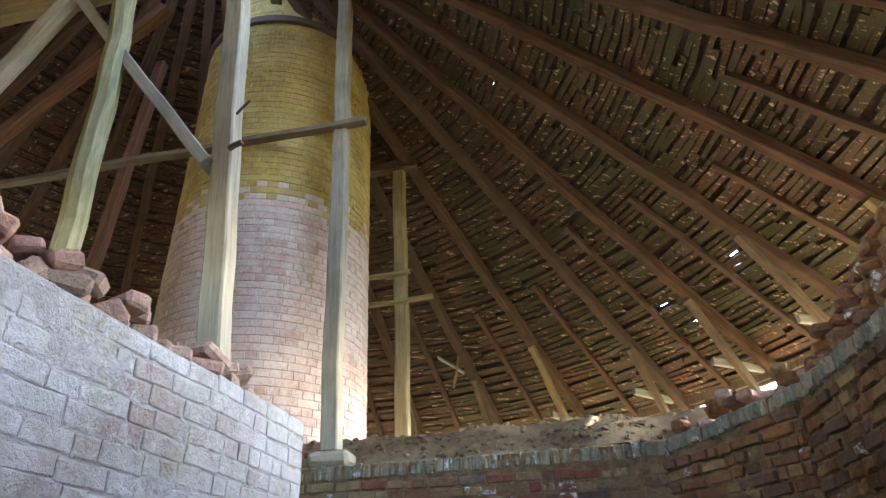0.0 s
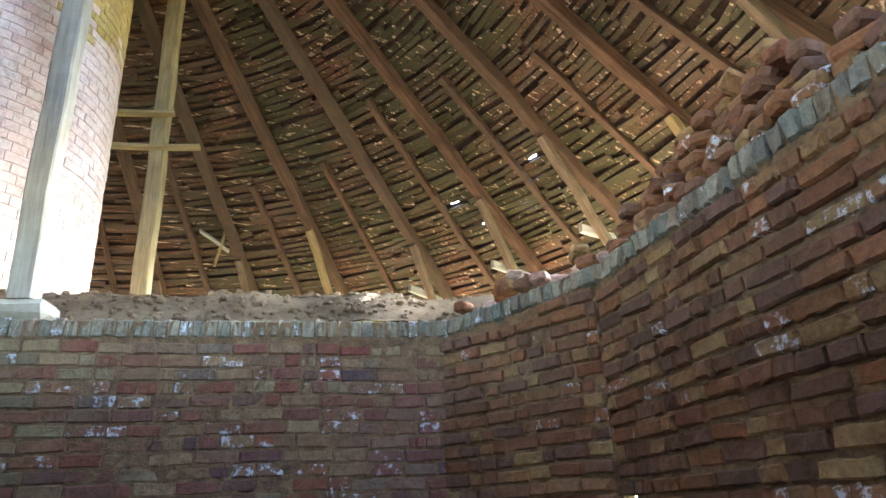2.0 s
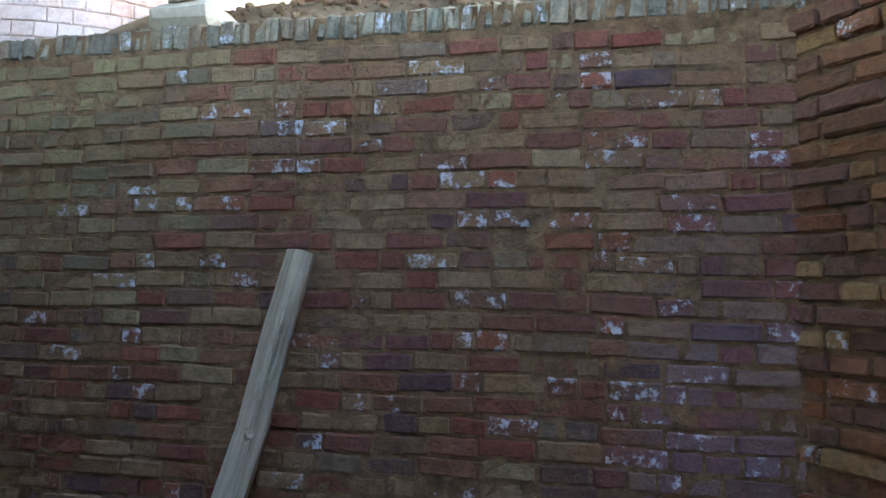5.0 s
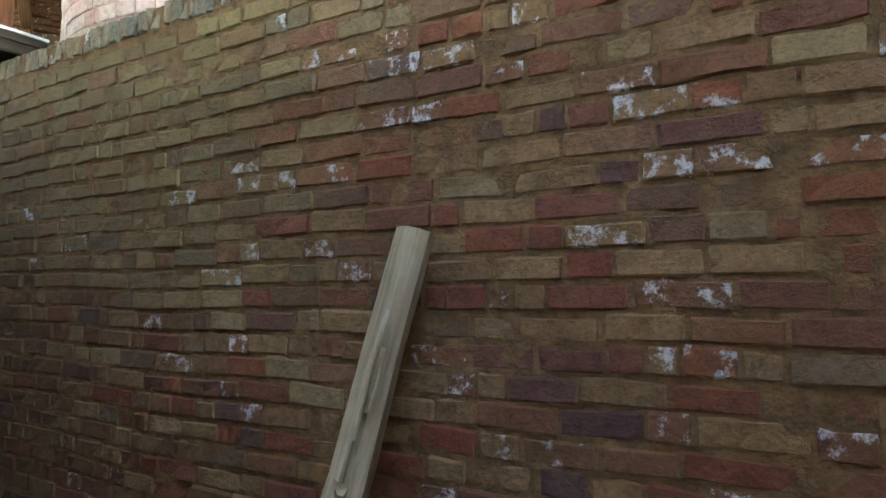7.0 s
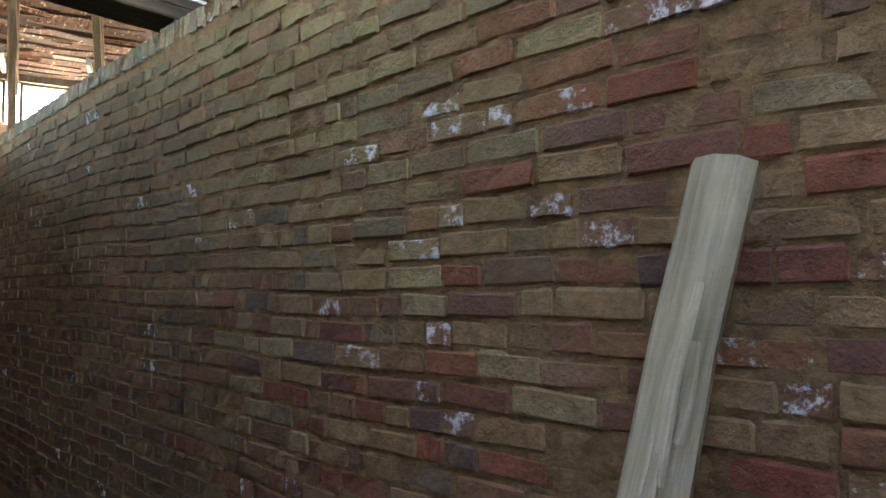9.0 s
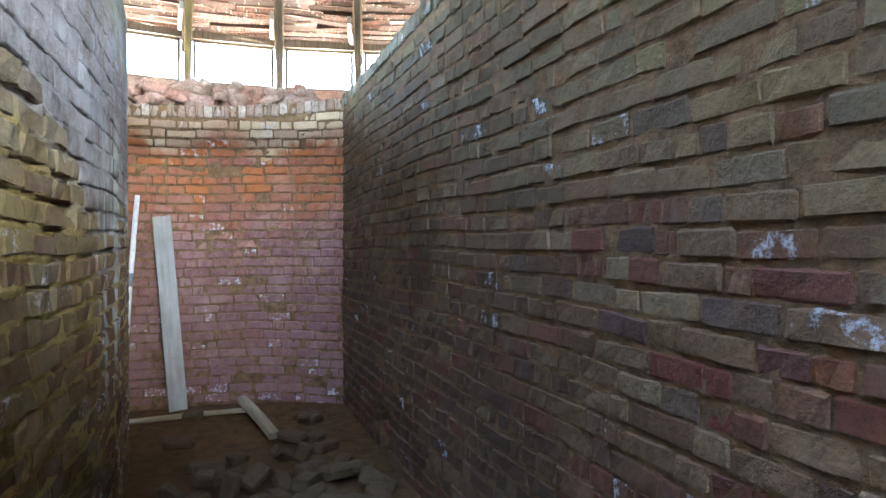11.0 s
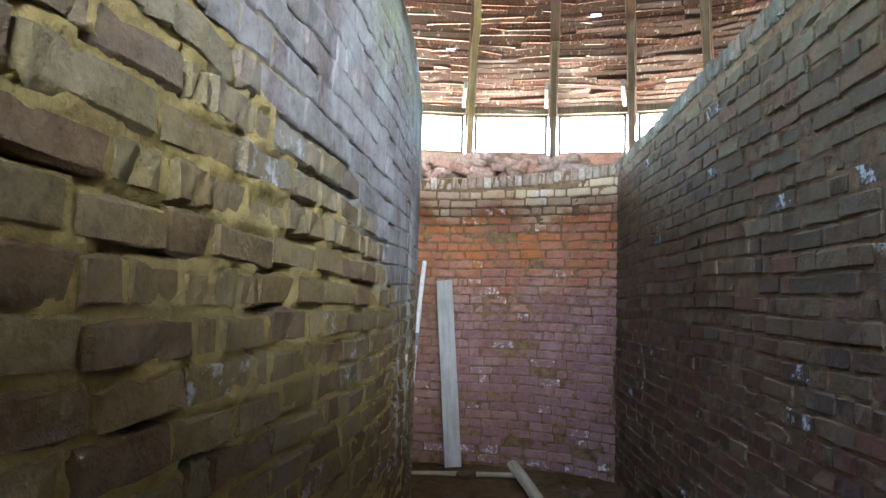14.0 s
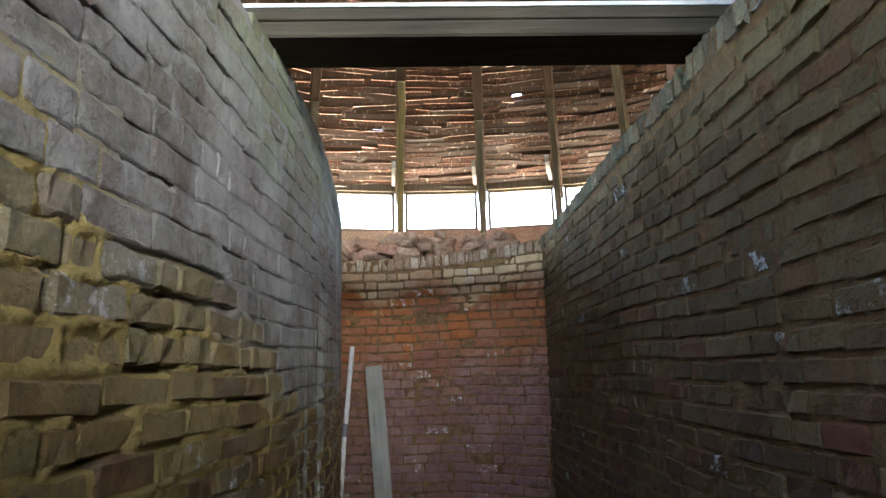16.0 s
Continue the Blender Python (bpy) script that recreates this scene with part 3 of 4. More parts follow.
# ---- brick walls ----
brick_wall("wall_front", WALL_A[::-1], 0.0, lambda s: 2.845, M_BRICK_A, M_CLAY, "old brick wall with sooty purple and brown bricks, salt bloom, shade painted in along the passage", 11,
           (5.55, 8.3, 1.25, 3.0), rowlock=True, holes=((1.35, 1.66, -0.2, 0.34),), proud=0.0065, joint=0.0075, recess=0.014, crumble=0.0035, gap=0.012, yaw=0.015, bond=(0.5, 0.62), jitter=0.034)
brick_wall("wall_corner", WALL_B[::-1], 0.0, lambda s: 2.85 + 0.06 * s, M_BRICK_B, M_CLAY, "short slanting wall of orange-brown bricks", 12, (0, 2, 0.9, 3.0), rowlock=True, proud=0.018, thickness=0.15, joint=0.022, recess=0.016, crumble=0.012, gap=0.014, bond=(0.35, 0.55), jitter=0.035, yaw=0.02, shapes=BOLD_SHAPES)
brick_wall("wall_right", WALL_C[::-1], 0.0, lambda s: 2.92, M_BRICK_B, M_CLAY, "brick wall of orange and brown bricks in clay mortar", 13, (0, 2.6, 1.35, 3.0), rowlock=True, proud=0.018, joint=0.022, recess=0.016, crumble=0.012, gap=0.014, bond=(0.35, 0.55), jitter=0.035, yaw=0.02, shapes=BOLD_SHAPES,
           holes=((-0.05, 0.105, 1.47, 1.70),), core_holes=((0.0, 0.100, 1.48, 1.70),))
brick_wall("wall_left", WALL_L[::-1], 0.0, lambda s: 2.70, M_BRICK_LIME, M_CLAY_PALE, "limewashed brick wall with faint green and pink stains", 14, (4.4, 6.3, 1.6, 3.0), proud=0.004, gap=0.005,
           shapes=FLUSH_SHAPES, joint=0.005, crumble=0.006, recess=0.012)
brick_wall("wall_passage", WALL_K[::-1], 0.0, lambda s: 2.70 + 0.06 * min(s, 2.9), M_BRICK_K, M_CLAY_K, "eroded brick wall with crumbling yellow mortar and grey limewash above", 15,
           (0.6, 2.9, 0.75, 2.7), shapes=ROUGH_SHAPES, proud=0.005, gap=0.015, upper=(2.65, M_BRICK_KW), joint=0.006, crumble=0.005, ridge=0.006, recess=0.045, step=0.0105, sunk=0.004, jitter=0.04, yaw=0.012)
brick_wall("wall_end", WALL_E[::-1], 0.0, lambda s: 2.73 + 0.05 * s, M_BRICK_E, M_CLAY, "red brick end wall with salt bloom and a pale edge course", 16, (0, 3, 0.9, 3.0), rowlock=True, top_material=M_BRICK_ETOP, proud=0.014, joint=0.012, recess=0.012, crumble=0.011, gap=0.012)
brick_wall("wall_back", [(1.8, -2.2), (-1.68, -2.2)], 0.0, lambda s: 2.7, M_BRICK_B, M_CLAY, "brick wall closing the chamber", 17, (0, 0, 0, 0))

# blocks added behind the opening to keep outside light from showing through
v, f = [], []
slab(v, f, (-6.05, 6.16, 0.15), (0.6, 0.06, 0.9))
slab(v, f, (-6.25, 6.00, 0.15), (0.06, 0.30, 0.9))
slab(v, f, (-5.85, 6.00, 0.15), (0.06, 0.30, 0.9))
part("niche_back", mesh_of("niche_back", v, f, M_BRICK_DUST), bpy.data.objects["wall_front"], "added blocks closing the flue opening against outside light")

# ---- chimney ----
chimney = thing("chimney", "tall round brick chimney, faded limewash, yellow algae higher up", "chimney", CHIMNEY)
STAIN = brick_material("algae_brick", [(0.50, 0.36, 0.10), (0.46, 0.30, 0.08), (0.55, 0.42, 0.14), (0.48, 0.33, 0.12)], dirt=0.15, wash=(0.58, 0.44, 0.16), wash_low=0.4, wash_high=0.7, bump=0.4)


def chimney_radius(z):
    return 1.22 - 0.012 * (z - 3) if z < 8.75 else 1.09


rng = random.Random(21)
meshes = {m: [mesh_of("brick", [tuple(q) for q in v], f, m) for v, f in FLUSH_SHAPES] for m in (M_BRICK_CH, STAIN)}
rest = {M_BRICK_CH: ([], []), STAIN: ([], [])}
z, row, singles = 2.7, 0, 0
while z < 11.2:
    r = chimney_radius(z)
    g, end = (row % 2) * 0.05, math.tau + (row % 2) * 0.05
    while g < end - 0.03:
        w = 0.118 if row % 2 or rng.random() < 0.15 else 0.235
        w = min(w + rng.uniform(-0.006, 0.006), (end - g) * r)
        mid = g + w / r / 2
        out = rng.uniform(-0.002, 0.004)
        m = (Matrix.Rotation(mid, 4, "Z") @ Matrix.Translation((0, -r - out, z)) @ Matrix.Diagonal((w - 0.006, 0.08, 0.078 + rng.uniform(-0.003, 0.002), 1)))
        mat = STAIN if z + 0.5 * noise.noise((math.cos(mid) * 1.5, math.sin(mid) * 1.5, z * 0.8)) + rng.uniform(-0.22, 0.22) > 5.95 else M_BRICK_CH
        k = rng.randrange(len(FLUSH_SHAPES))
        if singles < 290 and 3.6 < z < 5.4 and 0.0 < mid < 1.0:
            singles += 1
            part("brick", meshes[mat][k], chimney).matrix_basis = m
        else:
            sv, sf = FLUSH_SHAPES[k]
            i = len(rest[mat][0])
            mm = np.array(m)
            rest[mat][0].extend(map(tuple, sv @ mm[:3, :3].T + mm[:3, 3]))
            rest[mat][1].extend(tuple(q + i for q in face) for face in sf)
        g += w / r
    z += 0.0845
    row += 1
for mat, label in ((M_BRICK_CH, ""), (STAIN, "yellow algae-stained bricks")):
    tagged(part("brickwork", mesh_of("brickwork", rest[mat][0], rest[mat][1], mat), chimney, label), kind="stuff")


def turned(name, profile, material, parent, sides=64, label=""):
    v = [(r * math.cos(i * math.tau / sides), r * math.sin(i * math.tau / sides), z) for r, z in profile for i in range(sides)]
    f = [(k * sides + i, k * sides + (i + 1) % sides, (k + 1) * sides + (i + 1) % sides, (k + 1) * sides + i) for k in range(len(profile) - 1) for i in range(sides)]
    me = mesh_of(name, v, f, material)
    return part(name, me, parent, label)


turned("mortar", [(chimney_radius(q) - 0.006, q) for q in (2.5, 4, 5.5, 7, 8.74)] + [(chimney_radius(9) - 0.006, 8.76), (chimney_radius(9) - 0.006, 11.2)], M_CLAY_CH, chimney)
turned("iron_band", [(1.14, 8.60), (1.20, 8.62), (1.20, 8.72), (1.14, 8.74)], M_IRON, chimney, label="dark iron band")

# ---- eave wall with windows ----
ring_points = [(ROOF.x + EAVE * math.cos(radians(a)), ROOF.y + EAVE * math.sin(radians(a)), radians(a)) for a in AZIMUTHS]


def ring_box(v, f, p, q, z0, z1, inner, outer, trim=0.0):
    """A straight piece of the eave wall between two posts."""
    i = len(v)
    mx, my = (q[0] - p[0]), (q[1] - p[1])
    d = math.hypot(mx, my)
    mx, my = mx / d, my / d
    nx, ny = my, -mx
    for z in (z0, z1):
        for (x, y, _), t in ((p, trim), (q, -trim)):
            for o in (inner, outer):
                v.append((x + mx * t + nx * o, y + my * t + ny * o, z))
    f += [(i, i + 2, i + 3, i + 1), (i + 4, i + 5, i + 7, i + 6), (i, i + 4, i + 6, i + 2), (i + 1, i + 3, i + 7, i + 5), (i, i + 1, i + 5, i + 4), (i + 2, i + 6, i + 7, i + 3)]


eave = tagged(new("wall_eave"), "round outer wall under the eaves with a band of open windows", "wall", kind="structure")
v, f = [], []
for p, q in zip(ring_points, ring_points[1:] + ring_points[:1]):
    mid = math.degrees(math.atan2((p[1] + q[1]) / 2 - ROOF.y, (p[0] + q[0]) / 2 - ROOF.x)) % 360
    ring_box(v, f, p, q, 2.6, 2.95 if 13 < mid < 140 else SILL, 0.0, 0.3)
    if not 2 < mid < 75:
        ring_box(v, f, p, q, -0.3, 2.6, 0.0, 0.3)
part("parapet", mesh_of("parapet", v, f, M_BRICK_PINK), eave)
v, f = [], []
for p, q in zip(ring_points, ring_points[1:] + ring_points[:1]):
    ring_box(v, f, p, q, LINTEL, LINTEL + 0.14, -0.03, 0.12)
part("wall_plate", mesh_of("wall_plate", v, f, M_FRAME), eave)
count = 0
for p, q in zip(ring_points, ring_points[1:] + ring_points[:1]):
    count += 1
    w = tagged(new("window_%d" % count), "open window in a thin wooden frame below the eaves", "window", kind="structure")
    v, f = [], []
    sill = 2.95 if 13 < math.degrees(p[2]) < 130 else SILL
    ring_box(v, f, p, q, sill, sill + 0.035, 0.02, 0.12, 0.08)
    part("window_sill", mesh_of("window_sill", v, f, M_FRAME), w)
    v, f = [], []
    ring_box(v, f, p, q, LINTEL - 0.035, LINTEL, 0.03, 0.09, 0.08)
    d = math.dist(p[:2], q[:2])
    for t in (0.0, 1.0):
        a = [p[k] + (q[k] - p[k]) * ((0.08 if t == 0 else d - 0.12) / d) for k in (0, 1)]
        b = [p[k] + (q[k] - p[k]) * ((0.12 if t == 0 else d - 0.08) / d) for k in (0, 1)]
        ring_box(v, f, (*a, 0), (*b, 0), sill + 0.035, LINTEL - 0.035, 0.03, 0.09)
    part("window_frame", mesh_of("window_frame", v, f, M_FRAME), w)


# ---- daylight entering by the open windows ----
def daylight(centre, inward, width, height, watts, colour=(0.90, 0.96, 1.0)):
    lamp_data = bpy.data.lights.new("daylight", "AREA")
    lamp_data.shape = "RECTANGLE"
    lamp_data.size, lamp_data.size_y, lamp_data.energy = width, height, watts
    lamp_data.color = colour
    lamp_data.spread = radians(110)
    new("daylight", lamp_data).matrix_world = look(tuple(centre), tuple(centre + inward))


for p, q in list(zip(ring_points, ring_points[1:]))[0:2]:
    mid = Vector(((p[0] + q[0]) / 2, (p[1] + q[1]) / 2, (LINTEL + 2.95) / 2))
    inward = Vector((ROOF.x - mid.x, ROOF.y - mid.y, 0)).normalized()
    daylight(mid + inward * 0.02, (inward + Vector((0, 0, -0.8))).normalized(), math.dist(p[:2], q[:2]) - 0.3, LINTEL - 3.07, WINDOW_WATTS)

# light thrown up by the sunlit ground outside the western windows
for p, q in list(zip(ring_points, ring_points[1:]))[13:18]:
    mid = Vector(((p[0] + q[0]) / 2, (p[1] + q[1]) / 2, (LINTEL + SILL) / 2))
    inward = Vector((ROOF.x - mid.x, ROOF.y - mid.y, 0)).normalized()
    daylight(mid - inward * 0.05, (inward + Vector((0, 0, 1.1))).normalized(), math.dist(p[:2], q[:2]) - 0.3, LINTEL - SILL - 0.12, GROUND_WATTS, (1.0, 0.93, 0.82))


# ---- roof ----
GAP = (324, 353, 2.6, 5.8)             # unseen roof opening added to let skylight in: azimuths and radii


def roof_z(r):
    return ROOF.z - SLOPE * r


frame_roof = tagged(new("roof_frame"), "rafters and struts of the conical timber roof", "roof", kind="structure")
tilt = math.atan(SLOPE)
for k, a in enumerate(AZIMUTHS):
    g = radians(a)
    c, s = math.cos(g), math.sin(g)
    at = lambda r, drop=0.0: (ROOF.x + c * r, ROOF.y + s * r, roof_z(r) - drop)
    timber("rafter", at(3.45 if 80 < a < 100 else 0.75, 0.10), at(EAVE + 0.15, 0.10), 0.13, 0.15, M_RAFTER, frame_roof, k, wobble=0.005)
    foot = (ROOF.x + c * (EAVE - 0.10), ROOF.y + s * (EAVE - 0.10), SILL - 0.25)
    timber("strut", foot, at(6.6 + 0.3 * math.sin(k * 2.1), 0.20), 0.095, 0.09, M_POST_Y if k % 4 == 1 else M_FRAME, frame_roof, 100 + k, wobble=0.008)
    timber("tie", (ROOF.x + c * (EAVE - 1.1) - s * 0.1, ROOF.y + s * (EAVE - 1.1) + c * 0.1, 4.50), (ROOF.x + c * (EAVE - 0.2) - s * 0.1, ROOF.y + s * (EAVE - 0.2) + c * 0.1, 4.50), 0.05, 0.10, M_BOARD, frame_roof, 200 + k)
    nxt = AZIMUTHS[(k + 1) % len(AZIMUTHS)] + (360 if k == len(AZIMUTHS) - 1 else 0)
    if 20 < a < 125 or 200 < a or a < 20:
        g2 = radians((a + nxt) / 2)
        c2, s2 = math.cos(g2), math.sin(g2)
        r0 = 5.5 + 0.3 * math.sin(k * 1.7)
        timber("jack_rafter", (ROOF.x + c2 * r0, ROOF.y + s2 * r0, roof_z(r0) - 0.06), (ROOF.x + c2 * (EAVE + 0.2), ROOF.y + s2 * (EAVE + 0.2), roof_z(EAVE + 0.2) - 0.06), 0.075, 0.075, M_RAFTER, frame_roof, 300 + k)

SUN_SPOTS = ((0.40, 6.33), (0.15, 6.10))    # where the sun reaches the fill through missing shingles
rng = random.Random(31)
v, f = [], []
rows = 96
for k, a in enumerate(AZIMUTHS):
    nxt = AZIMUTHS[(k + 1) % len(AZIMUTHS)] + (360 if k == len(AZIMUTHS) - 1 else 0)
    g0, g1 = radians(a), radians(nxt)
    for j in range(rows):
        r = 1.0 + (EAVE + 0.12 - 1.0) * (j + 0.5) / rows
        span = (g1 - g0) * r
        pieces = 1 if span < 0.5 else (2 if rng.random() < 0.75 else 3)
        cuts = [0.0] + sorted(rng.uniform(0.2, 0.8) for _ in range(pieces - 1)) + [1.0]
        for t0, t1 in zip(cuts, cuts[1:]):
            rr = r + rng.gauss(0, 0.014)
            ga, gb = g0 + (g1 - g0) * t0, g0 + (g1 - g0) * t1
            skew = rng.gauss(0, 0.012)
            if (math.degrees((ga + gb) / 2) - GAP[0]) % 360 < GAP[1] - GAP[0] and GAP[2] < rr < GAP[3]:
                continue
            pa = Vector((ROOF.x + math.cos(ga) * (rr - skew), ROOF.y + math.sin(ga) * (rr - skew), roof_z(rr - skew)))
            pb = Vector((ROOF.x + math.cos(gb) * (rr + skew), ROOF.y + math.sin(gb) * (rr + skew), roof_z(rr + skew)))
            if math.hypot((pa.x + pb.x) / 2 - CHIMNEY.x, (pa.y + pb.y) / 2 - CHIMNEY.y) < 1.12:
                continue
            mid = (pa + pb) / 2
            spot = mid.x - (mid.z - 3.1) * 10 / 11.5, mid.y - (mid.z - 3.1) * 9 / 11.5
            if any(math.dist(spot, q) < 0.07 for q in SUN_SPOTS):
                continue
            d = pb - pa
            run = d.length
            if run < 0.05:
                continue
            d.normalize()
            gm = (ga + gb) / 2
            down = Vector((math.cos(gm), math.sin(gm), -SLOPE)).normalized()
            up = d.cross(down).normalized()
            turn = Matrix((d, down, up)).transposed() @ Matrix.Rotation(rng.gauss(0.09, 0.10), 3, "X")
            slab(v, f, (pa + pb) / 2 + up * (0.0 if up.z > 0 else 0.0) + Vector((0, 0, rng.uniform(-0.012, 0.006))), (run + rng.uniform(-0.03, 0.04), 0.066 + rng.uniform(-0.018, 0.014), 0.018 + rng.uniform(0, 0.010)), turn)
tagged(new("ceiling", mesh_of("ceiling", v, f, M_LATH)), "underside of a shingled roof on split wooden laths", "ceiling", kind="structure")

v, f = [], []
sub = 330
for j in range(92):
    r0 = 0.9 + (EAVE + 0.16 - 0.9) * j / 92
    r1 = 0.9 + (EAVE + 0.16 - 0.9) * (j + 1.25) / 92
    m0 = 0.045 + 0.008 * rng.random()
    for i in range(sub):
        g0, g1 = i * math.tau / sub, (i + 1.0) * math.tau / sub
        if (math.degrees(g0) - GAP[0]) % 360 < GAP[1] - GAP[0] and GAP[2] < r0 < GAP[3]:
            continue
        hx, hy, hz = ROOF.x + math.cos(g0) * r0, ROOF.y + math.sin(g0) * r0, roof_z(r0)
        spot = hx - (hz - 3.1) * 10 / 11.5, hy - (hz - 3.1) * 9 / 11.5
        if any(math.dist(spot, q) < 0.07 for q in SUN_SPOTS):
            continue
        if rng.random() < 0.0012 and r0 > 2.0 and not (-2.2 < spot[0] < 2.2 and spot[1] < 6.6):
            continue
        if math.hypot(ROOF.x + math.cos(g0) * r0 - CHIMNEY.x, ROOF.y + math.sin(g0) * r0 - CHIMNEY.y) < 1.02:
            continue
        n0 = len(v)
        for g, r, h in ((g0, r0, m0 + 0.02), (g1, r0, m0 + 0.02), (g1, r1, m0), (g0, r1, m0)):
            v.append((ROOF.x + math.cos(g) * r, ROOF.y + math.sin(g) * r, roof_z(r) + h))
        f.append((n0, n0 + 1, n0 + 2, n0 + 3))
tagged(new("roof_shingles", mesh_of("roof_shingles", v, f, M_SHINGLE)), "dark weathered wooden shingles with small gaps", "roof", kind="structure")

# ---- roof posts ----
PAD = 2.90
p0 = thing("roof_post", "grey squared timber post with bolts and braces", "post", (-1.95, 3.75, 2.66))
timber("shaft", (0.08, 0, -0.02), (-0.42, 0, 5.9), 0.15, 0.15, M_POST, p0, 1)
timber("brace", (-0.16, -0.05, 1.75), (-1.85, -0.10, 4.05), 0.16, 0.09, M_BOARD, p0, 2)
timber("bolt", (0.02, -0.14, 1.80), (0.12, -0.16, 1.82), 0.03, 0.03, M_IRON, p0, 3)
timber("bolt", (0.02, -0.12, 2.12), (0.14, -0.18, 2.16), 0.015, 0.015, M_IRON, p0, 4)

p1 = thing("roof_post", "slender grey timber post on a stone pad", "post", (-1.96, 5.90, 2.985))
timber("shaft", (0, 0, 0), (-0.12, 0.0, 5.8), 0.16, 0.155, M_POST, p1, 5)
v, fc = chamfered(random.Random(4), 0.36, 0.24, 0.14, 0.1, 0.25)
pad = part("pad", mesh_of("pad", [tuple(q) for q in v], fc, M_STONE), p1, "worn pale stone pad")
pad.location = (0, 0.02, -0.069)
p2 = thing("roof_post", "ochre timber post with nailed steps", "post", (-1.86, 8.0, 2.95))
timber("shaft", (0, 0, 0), (-0.05, 0, 4.7), 0.17, 0.16, M_POST_Y, p2, 6)
for zz, x0, x1 in ((2.35, -0.5, 0.42), (2.75, -0.55, 0.12)):
    timber("step", (x0, -0.10, zz), (x1, -0.12, zz + 0.02), 0.09, 0.04, M_POST_Y, p2, int(zz * 10))
timber("head", (-0.5, -0.06, 4.55), (0.22, -0.06, 4.55), 0.16, 0.14, M_RAFTER, p2, 9)
timber("brace", (0.0, 0.05, 4.6), (-0.9, -1.2, 6.3), 0.13, 0.15, M_RAFTER, p2, 10)

p3 = thing("roof_post", "round log post with yellow-green algae", "post", (-2.89, 3.6, 2.63))
timber("shaft", (0, 0, 0), (-0.32, 0, 5.95), 0.18, 0.18, M_POST_G, p3, 11, square=False, taper=0.9, wobble=0.012)
rail = tagged(timber("rail", (-1.71, 5.79, 6.52), (-8.0, 6.02, 6.62), 0.105, 0.065, M_FRAME, None, 12), "long thin rail nailed across the roof posts", "rail")
tie = thing("tie_beam", "grey timber tie beam with a round brace below", "beam", (-3.2, 3.65, 6.52))
timber("beam", (0.3, 0, 0), (-3.4, 0.1, 0.05), 0.17, 0.18, M_POST_Y, tie, 13)
timber("brace", (-0.45, -0.02, -0.08), (-1.7, -0.1, -2.6), 0.17, 0.17, M_POST, tie, 15, square=False)
beam2 = tagged(timber("roof_beam", (-4.2, 5.3, 8.43), (-6.6, 5.3, 6.13), 0.14, 0.14, M_RED, None, 17), "reddish timber brace below the rafters", "beam")
p4 = thing("roof_post", "slender reddish timber post beside the chimney", "post", (-5.35, 6.3, 2.9))
timber("shaft", (0, 0, 0), (0.43, 0, 5.75), 0.13, 0.13, M_RED, p4, 20)
boards = thing("broken_boards", "two broken pale boards hanging crossed under the roof", "board", (-1.75, 10.85, 5.2))
timber("board", (-0.22, 0, 0.42), (0.20, 0.05, 0.12), 0.11, 0.03, M_BOARD, boards, 18)
timber("board", (0.16, 0.04, 0.62), (0.02, 0.03, -0.12), 0.09, 0.03, M_POST_Y, boards, 19)

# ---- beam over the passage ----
beam = thing("passage_beam", "wooden beam with a white upper edge lying across the passage", "beam", (-4.03, 4.98, 2.86))
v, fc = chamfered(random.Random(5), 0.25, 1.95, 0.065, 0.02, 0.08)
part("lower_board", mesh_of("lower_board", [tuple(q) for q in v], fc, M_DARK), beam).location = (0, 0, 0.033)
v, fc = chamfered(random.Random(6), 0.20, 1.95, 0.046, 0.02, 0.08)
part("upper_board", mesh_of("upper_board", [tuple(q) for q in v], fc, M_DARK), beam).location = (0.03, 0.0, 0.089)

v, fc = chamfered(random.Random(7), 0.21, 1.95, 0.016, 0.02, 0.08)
part("painted_edge", mesh_of("painted_edge", [tuple(q) for q in v], fc, M_WHITE_WOOD), beam, "thin white top lath").location = (0.03, 0.0, 0.121)

# ---- log leaning on the wall ----
log = thing("log", "split stripped log leaning on the brick wall", "log", (-1.53, 5.30, 0.0))
timber("trunk", (0, 0, 0), (0.29, 0.40, 1.76), 0.18, 0.14, M_LOG, log, 14, sides=9, square=False, wobble=0.012, taper=0.84)
LEAN = Vector((0.29, 0.40, 1.76))
for k, (t0, t1, side) in enumerate(((0.66, 0.86, -0.030), (0.70, 0.80, -0.012), (0.40, 0.58, -0.02), (0.60, 0.69, -0.038))):
    shift = Vector((0.056 + 0.65 * side, -0.050 + 0.75 * side, 0.015))
    timber("bark_strip", LEAN * t0 + shift, LEAN * t1 + shift, 0.045, 0.012, M_BARK, log, 60 + k, wobble=0.008, taper=0.5, label="loose strip of pale bark")
timber("knot", LEAN * 0.585 + Vector((0.03, -0.045, 0)), LEAN * 0.585 + Vector((0.05, -0.075, 0.02)), 0.05, 0.06, M_LOG, log, 70, square=False, taper=0.6)

# ---- end of the passage ----
plank = thing("plank", "grey sawn plank leaning on the end wall", "plank", (-7.74, 4.40, 0.0))
v, fc = chamfered(random.Random(8), 0.155, 0.03, 1.74, 0.01, 0.1)
me = part("board", mesh_of("board", [tuple(q) for q in v], fc, M_BOARD), plank)
me.matrix_basis = Matrix.Translation((-0.09, -0.075, 0.855)) @ Matrix.Rotation(radians(-90), 4, "Z") @ Matrix.Rotation(radians(4.8), 4, "Y") @ Matrix.Rotation(radians(5), 4, "X")

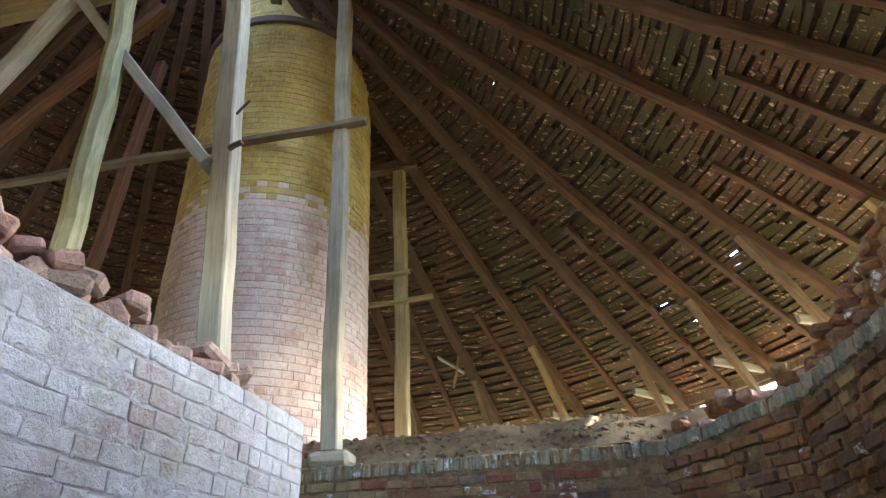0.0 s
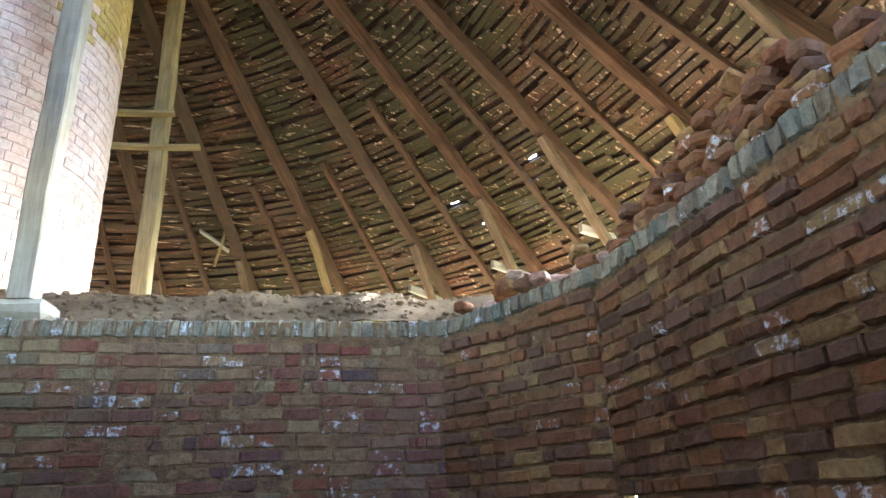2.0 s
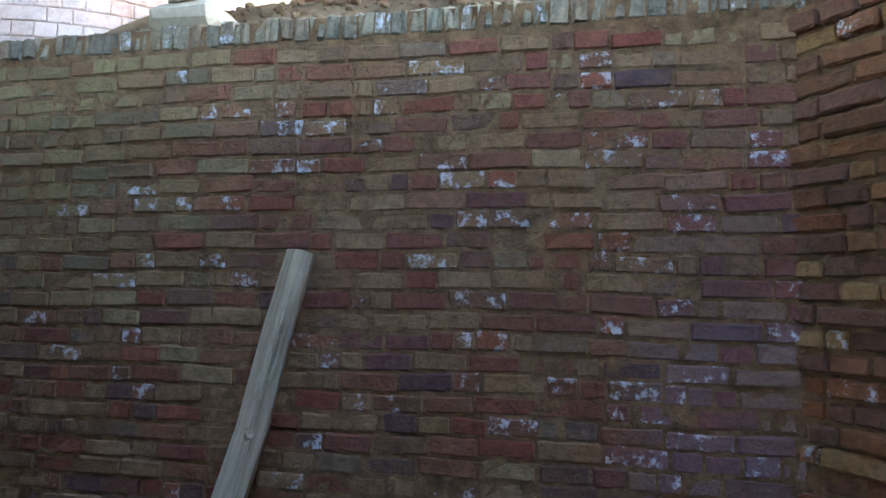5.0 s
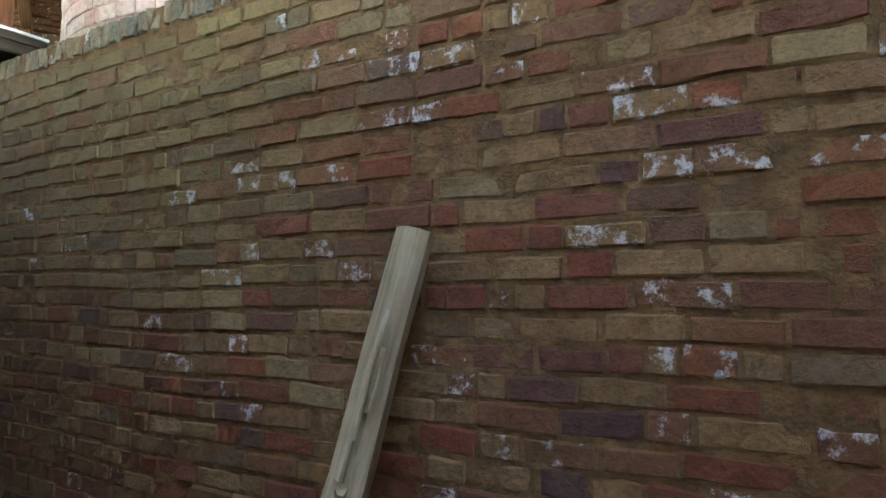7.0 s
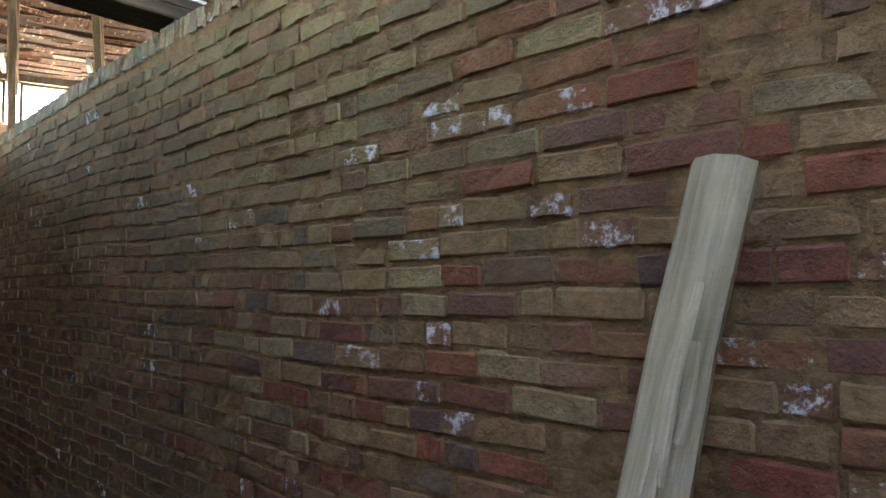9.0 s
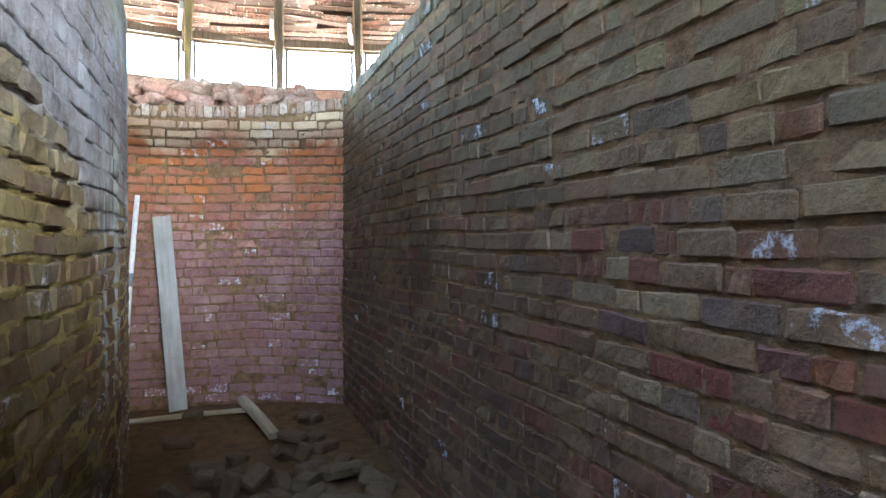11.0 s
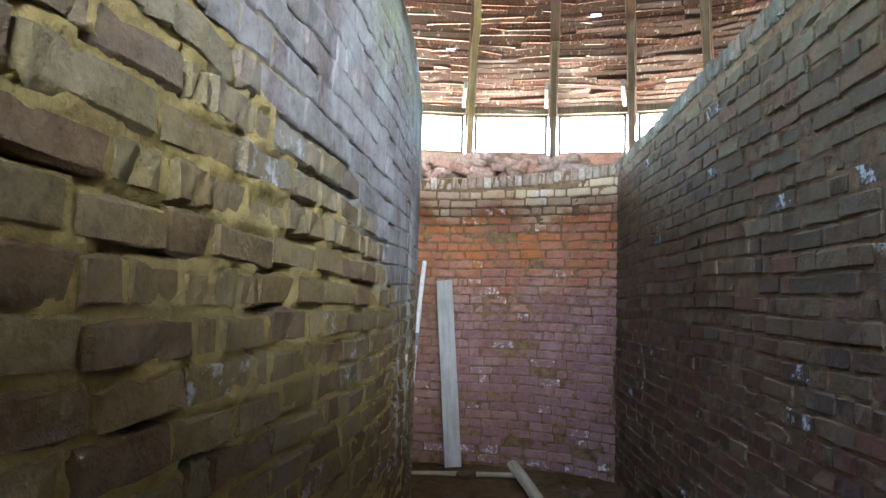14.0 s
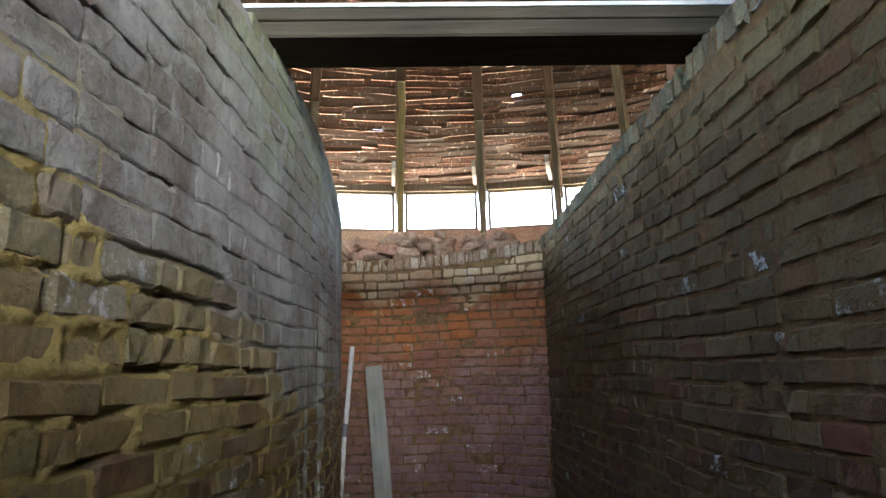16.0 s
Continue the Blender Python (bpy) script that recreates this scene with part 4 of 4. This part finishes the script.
rod = thing("pole", "thin white pole with a grey printed strip leaning in the corner", "pole", (-7.55, 3.99, 0.0))
pts = [(0, 0, 0), (-0.08, 0.0, 0.6), (-0.17, 0.02, 1.1), (-0.27, 0.045, 1.55), (-0.33, 0.07, 1.9)]
for i, (a, b) in enumerate(zip(pts, pts[1:])):
    if i == 2:
        lerp = [tuple(Vector(a).lerp(Vector(b), t)) for t in (0, 0.25, 1)]
        timber("print", lerp[0], lerp[1], 0.05, 0.05, M_GREY, rod, 40, square=False, label="grey printed band")
        timber("tube", lerp[1], lerp[2], 0.046, 0.046, M_WHITE, rod, 41, square=False)
    else:
        timber("tube", a, b, 0.046, 0.046, M_WHITE if i else M_POST, rod, 42 + i, square=False, wobble=0.0)

stick = tagged(timber("stick", (-7.32, 4.02, 0.03), (-7.38, 5.05, 0.04), 0.05, 0.045, M_LOG, None, 50, square=False), "long thin stick lying on the earth floor", "stick")
stick = tagged(timber("stick", (-7.5, 4.93, 0.10), (-6.6, 5.12, 0.0), 0.10, 0.09, M_LOG, None, 51, square=False), "short pale stick lying on rubble", "stick")

# ---- loose bricks ----
rng = random.Random(61)
BLOCKS = {}
for mat in (M_BRICK_PINK, M_BRICK_B, M_BRICK_DUST):
    BLOCKS[mat] = []
    for k in range(10):
        v, fc = chamfered(rng, 0.23 * rng.choice((1, 1, 0.9, 0.55, 0.45)), 0.115, 0.072, 0.16, 0.22)
        BLOCKS[mat].append(mesh_of("loose_brick", [tuple(q) for q in v], fc, mat))


def loose(x, y, z, mat, label, group, flat=True, yaw=None):
    ob = new("loose_brick", rng.choice(BLOCKS[mat]))
    t = 0.09 if flat else 0.5
    ob.matrix_basis = Matrix.Translation((x, y, z)) @ Euler((rng.gauss(0, t), rng.gauss(0, t), rng.uniform(0, 6.28) if yaw is None else yaw + rng.gauss(0, 0.2))).to_matrix().to_4x4()
    return tagged(ob, label, "brick", group)


# broken courses left standing above the right-hand wall
def crest_at(y):
    marks = [(2.2, 0.26), (2.7, 0.30), (3.15, 0.36), (3.6, 0.56), (3.95, 0.68), (4.3, 0.55), (4.6, 0.40), (4.95, 0.24), (5.2, 0.0)]
    for (a, ha), (b, hb) in zip(marks, marks[1:]):
        if a <= y <= b:
            return ha + (hb - ha) * (y - a) / (b - a)
    return 0.0


for layer in range(3):
    for course in range(9):
        y = 2.25 + rng.uniform(0, 0.1)
        while y < 5.1:
            step = rng.choice((0.125, 0.125, 0.24))
            if crest_at(y) - 0.10 * layer > course * 0.080 + rng.uniform(0, 0.05) and (layer == 0 or course * 0.08 + 0.2 > crest_at(y) - 0.1 * layer):
                x = 1.57 + (3.2 - y) * 0.06 + 0.17 + 0.03 * course + 0.20 * layer + rng.uniform(-0.03, 0.04)
                loose(x, y, 2.965 + course * 0.078 + rng.uniform(-0.008, 0.012), M_BRICK_B, "loose orange-brown brick on broken courses above the wall", "broken courses on the wall", rng.random() < 0.8,
                      1.57 if step > 0.2 else 0.0)
            y += step
for i in range(24):
    t = rng.uniform(0.05, 1.0)
    x, y = 0.72 + 0.74 * t, 5.84 - 1.0 * t
    d = rng.uniform(0.14, 0.4)
    loose(x + 0.8 * d, y + 0.6 * d, 2.96 + rng.choice((0, 0, 0.075)) + 0.05 * t, M_BRICK_PINK if rng.random() < 0.4 else M_BRICK_B, "loose brick lying on the corner wall", "bricks on the corner wall", True)
# bricks on the limewashed wall
for i in range(44):
    y = 3.62 - (i % 22) * 0.125 + rng.uniform(-0.04, 0.04)
    layer = i // 22
    if layer and rng.random() < 0.4:
        continue
    loose(-1.55 - (3.6 - y) * 0.05 - rng.uniform(0.0, 0.08), y, 2.745 + layer * 0.085, M_BRICK_PINK, "loose pink brick lying on the limewashed wall", "bricks on the limewashed wall", rng.random() < 0.6)
# rubble on the end wall
v, f = [], []
for i in range(190):
    y = rng.uniform(3.7, 5.7)
    sv, sf = chamfered(rng, 0.23 * rng.choice((1, 0.9, 0.55, 0.45)), 0.115, 0.075, 0.2, 0.22)
    m = np.array(Euler((rng.gauss(0, 0.5), rng.gauss(0, 0.5), rng.uniform(0, 6.28))).to_matrix())
    at = np.array((-8.03 - rng.uniform(0.0, 0.5), y, 2.77 + 0.03 * (y - 3.9) + rng.uniform(0, 0.17)))
    n0 = len(v)
    v.extend(map(tuple, sv @ m.T + at))
    f.extend(tuple(q + n0 for q in face) for face in sf)
tagged(new("rubble", mesh_of("rubble", v, f, M_BRICK_PINK)), "heap of broken pink bricks above the end wall", "rubble", kind="stuff")
# clods on the crest of the fill
v, f = [], []
for i in range(450):
    x, y = rng.uniform(-2.4, 1.1), 5.97 + abs(rng.gauss(0, 0.28))
    k = rng.choice((0.006, 0.008, 0.012, 0.012, 0.018, 0.03))
    sv, sf = chamfered(rng, k * 2, k * 1.6, k * 1.2, 0.5, 0.3)
    m = np.array(Euler((rng.gauss(0, 0.4), rng.gauss(0, 0.4), rng.uniform(0, 6.28))).to_matrix())
    n0 = len(v)
    v.extend(map(tuple, sv @ m.T + np.array((x, y, fill_height(x, y) + 0.2 * k))))
    f.extend(tuple(q + n0 for q in face) for face in sf)
tagged(new("soil_clods", mesh_of("soil_clods", v, f, M_FILL)), "clods and crumbs of dry brown soil on the fill", "soil", kind="stuff")
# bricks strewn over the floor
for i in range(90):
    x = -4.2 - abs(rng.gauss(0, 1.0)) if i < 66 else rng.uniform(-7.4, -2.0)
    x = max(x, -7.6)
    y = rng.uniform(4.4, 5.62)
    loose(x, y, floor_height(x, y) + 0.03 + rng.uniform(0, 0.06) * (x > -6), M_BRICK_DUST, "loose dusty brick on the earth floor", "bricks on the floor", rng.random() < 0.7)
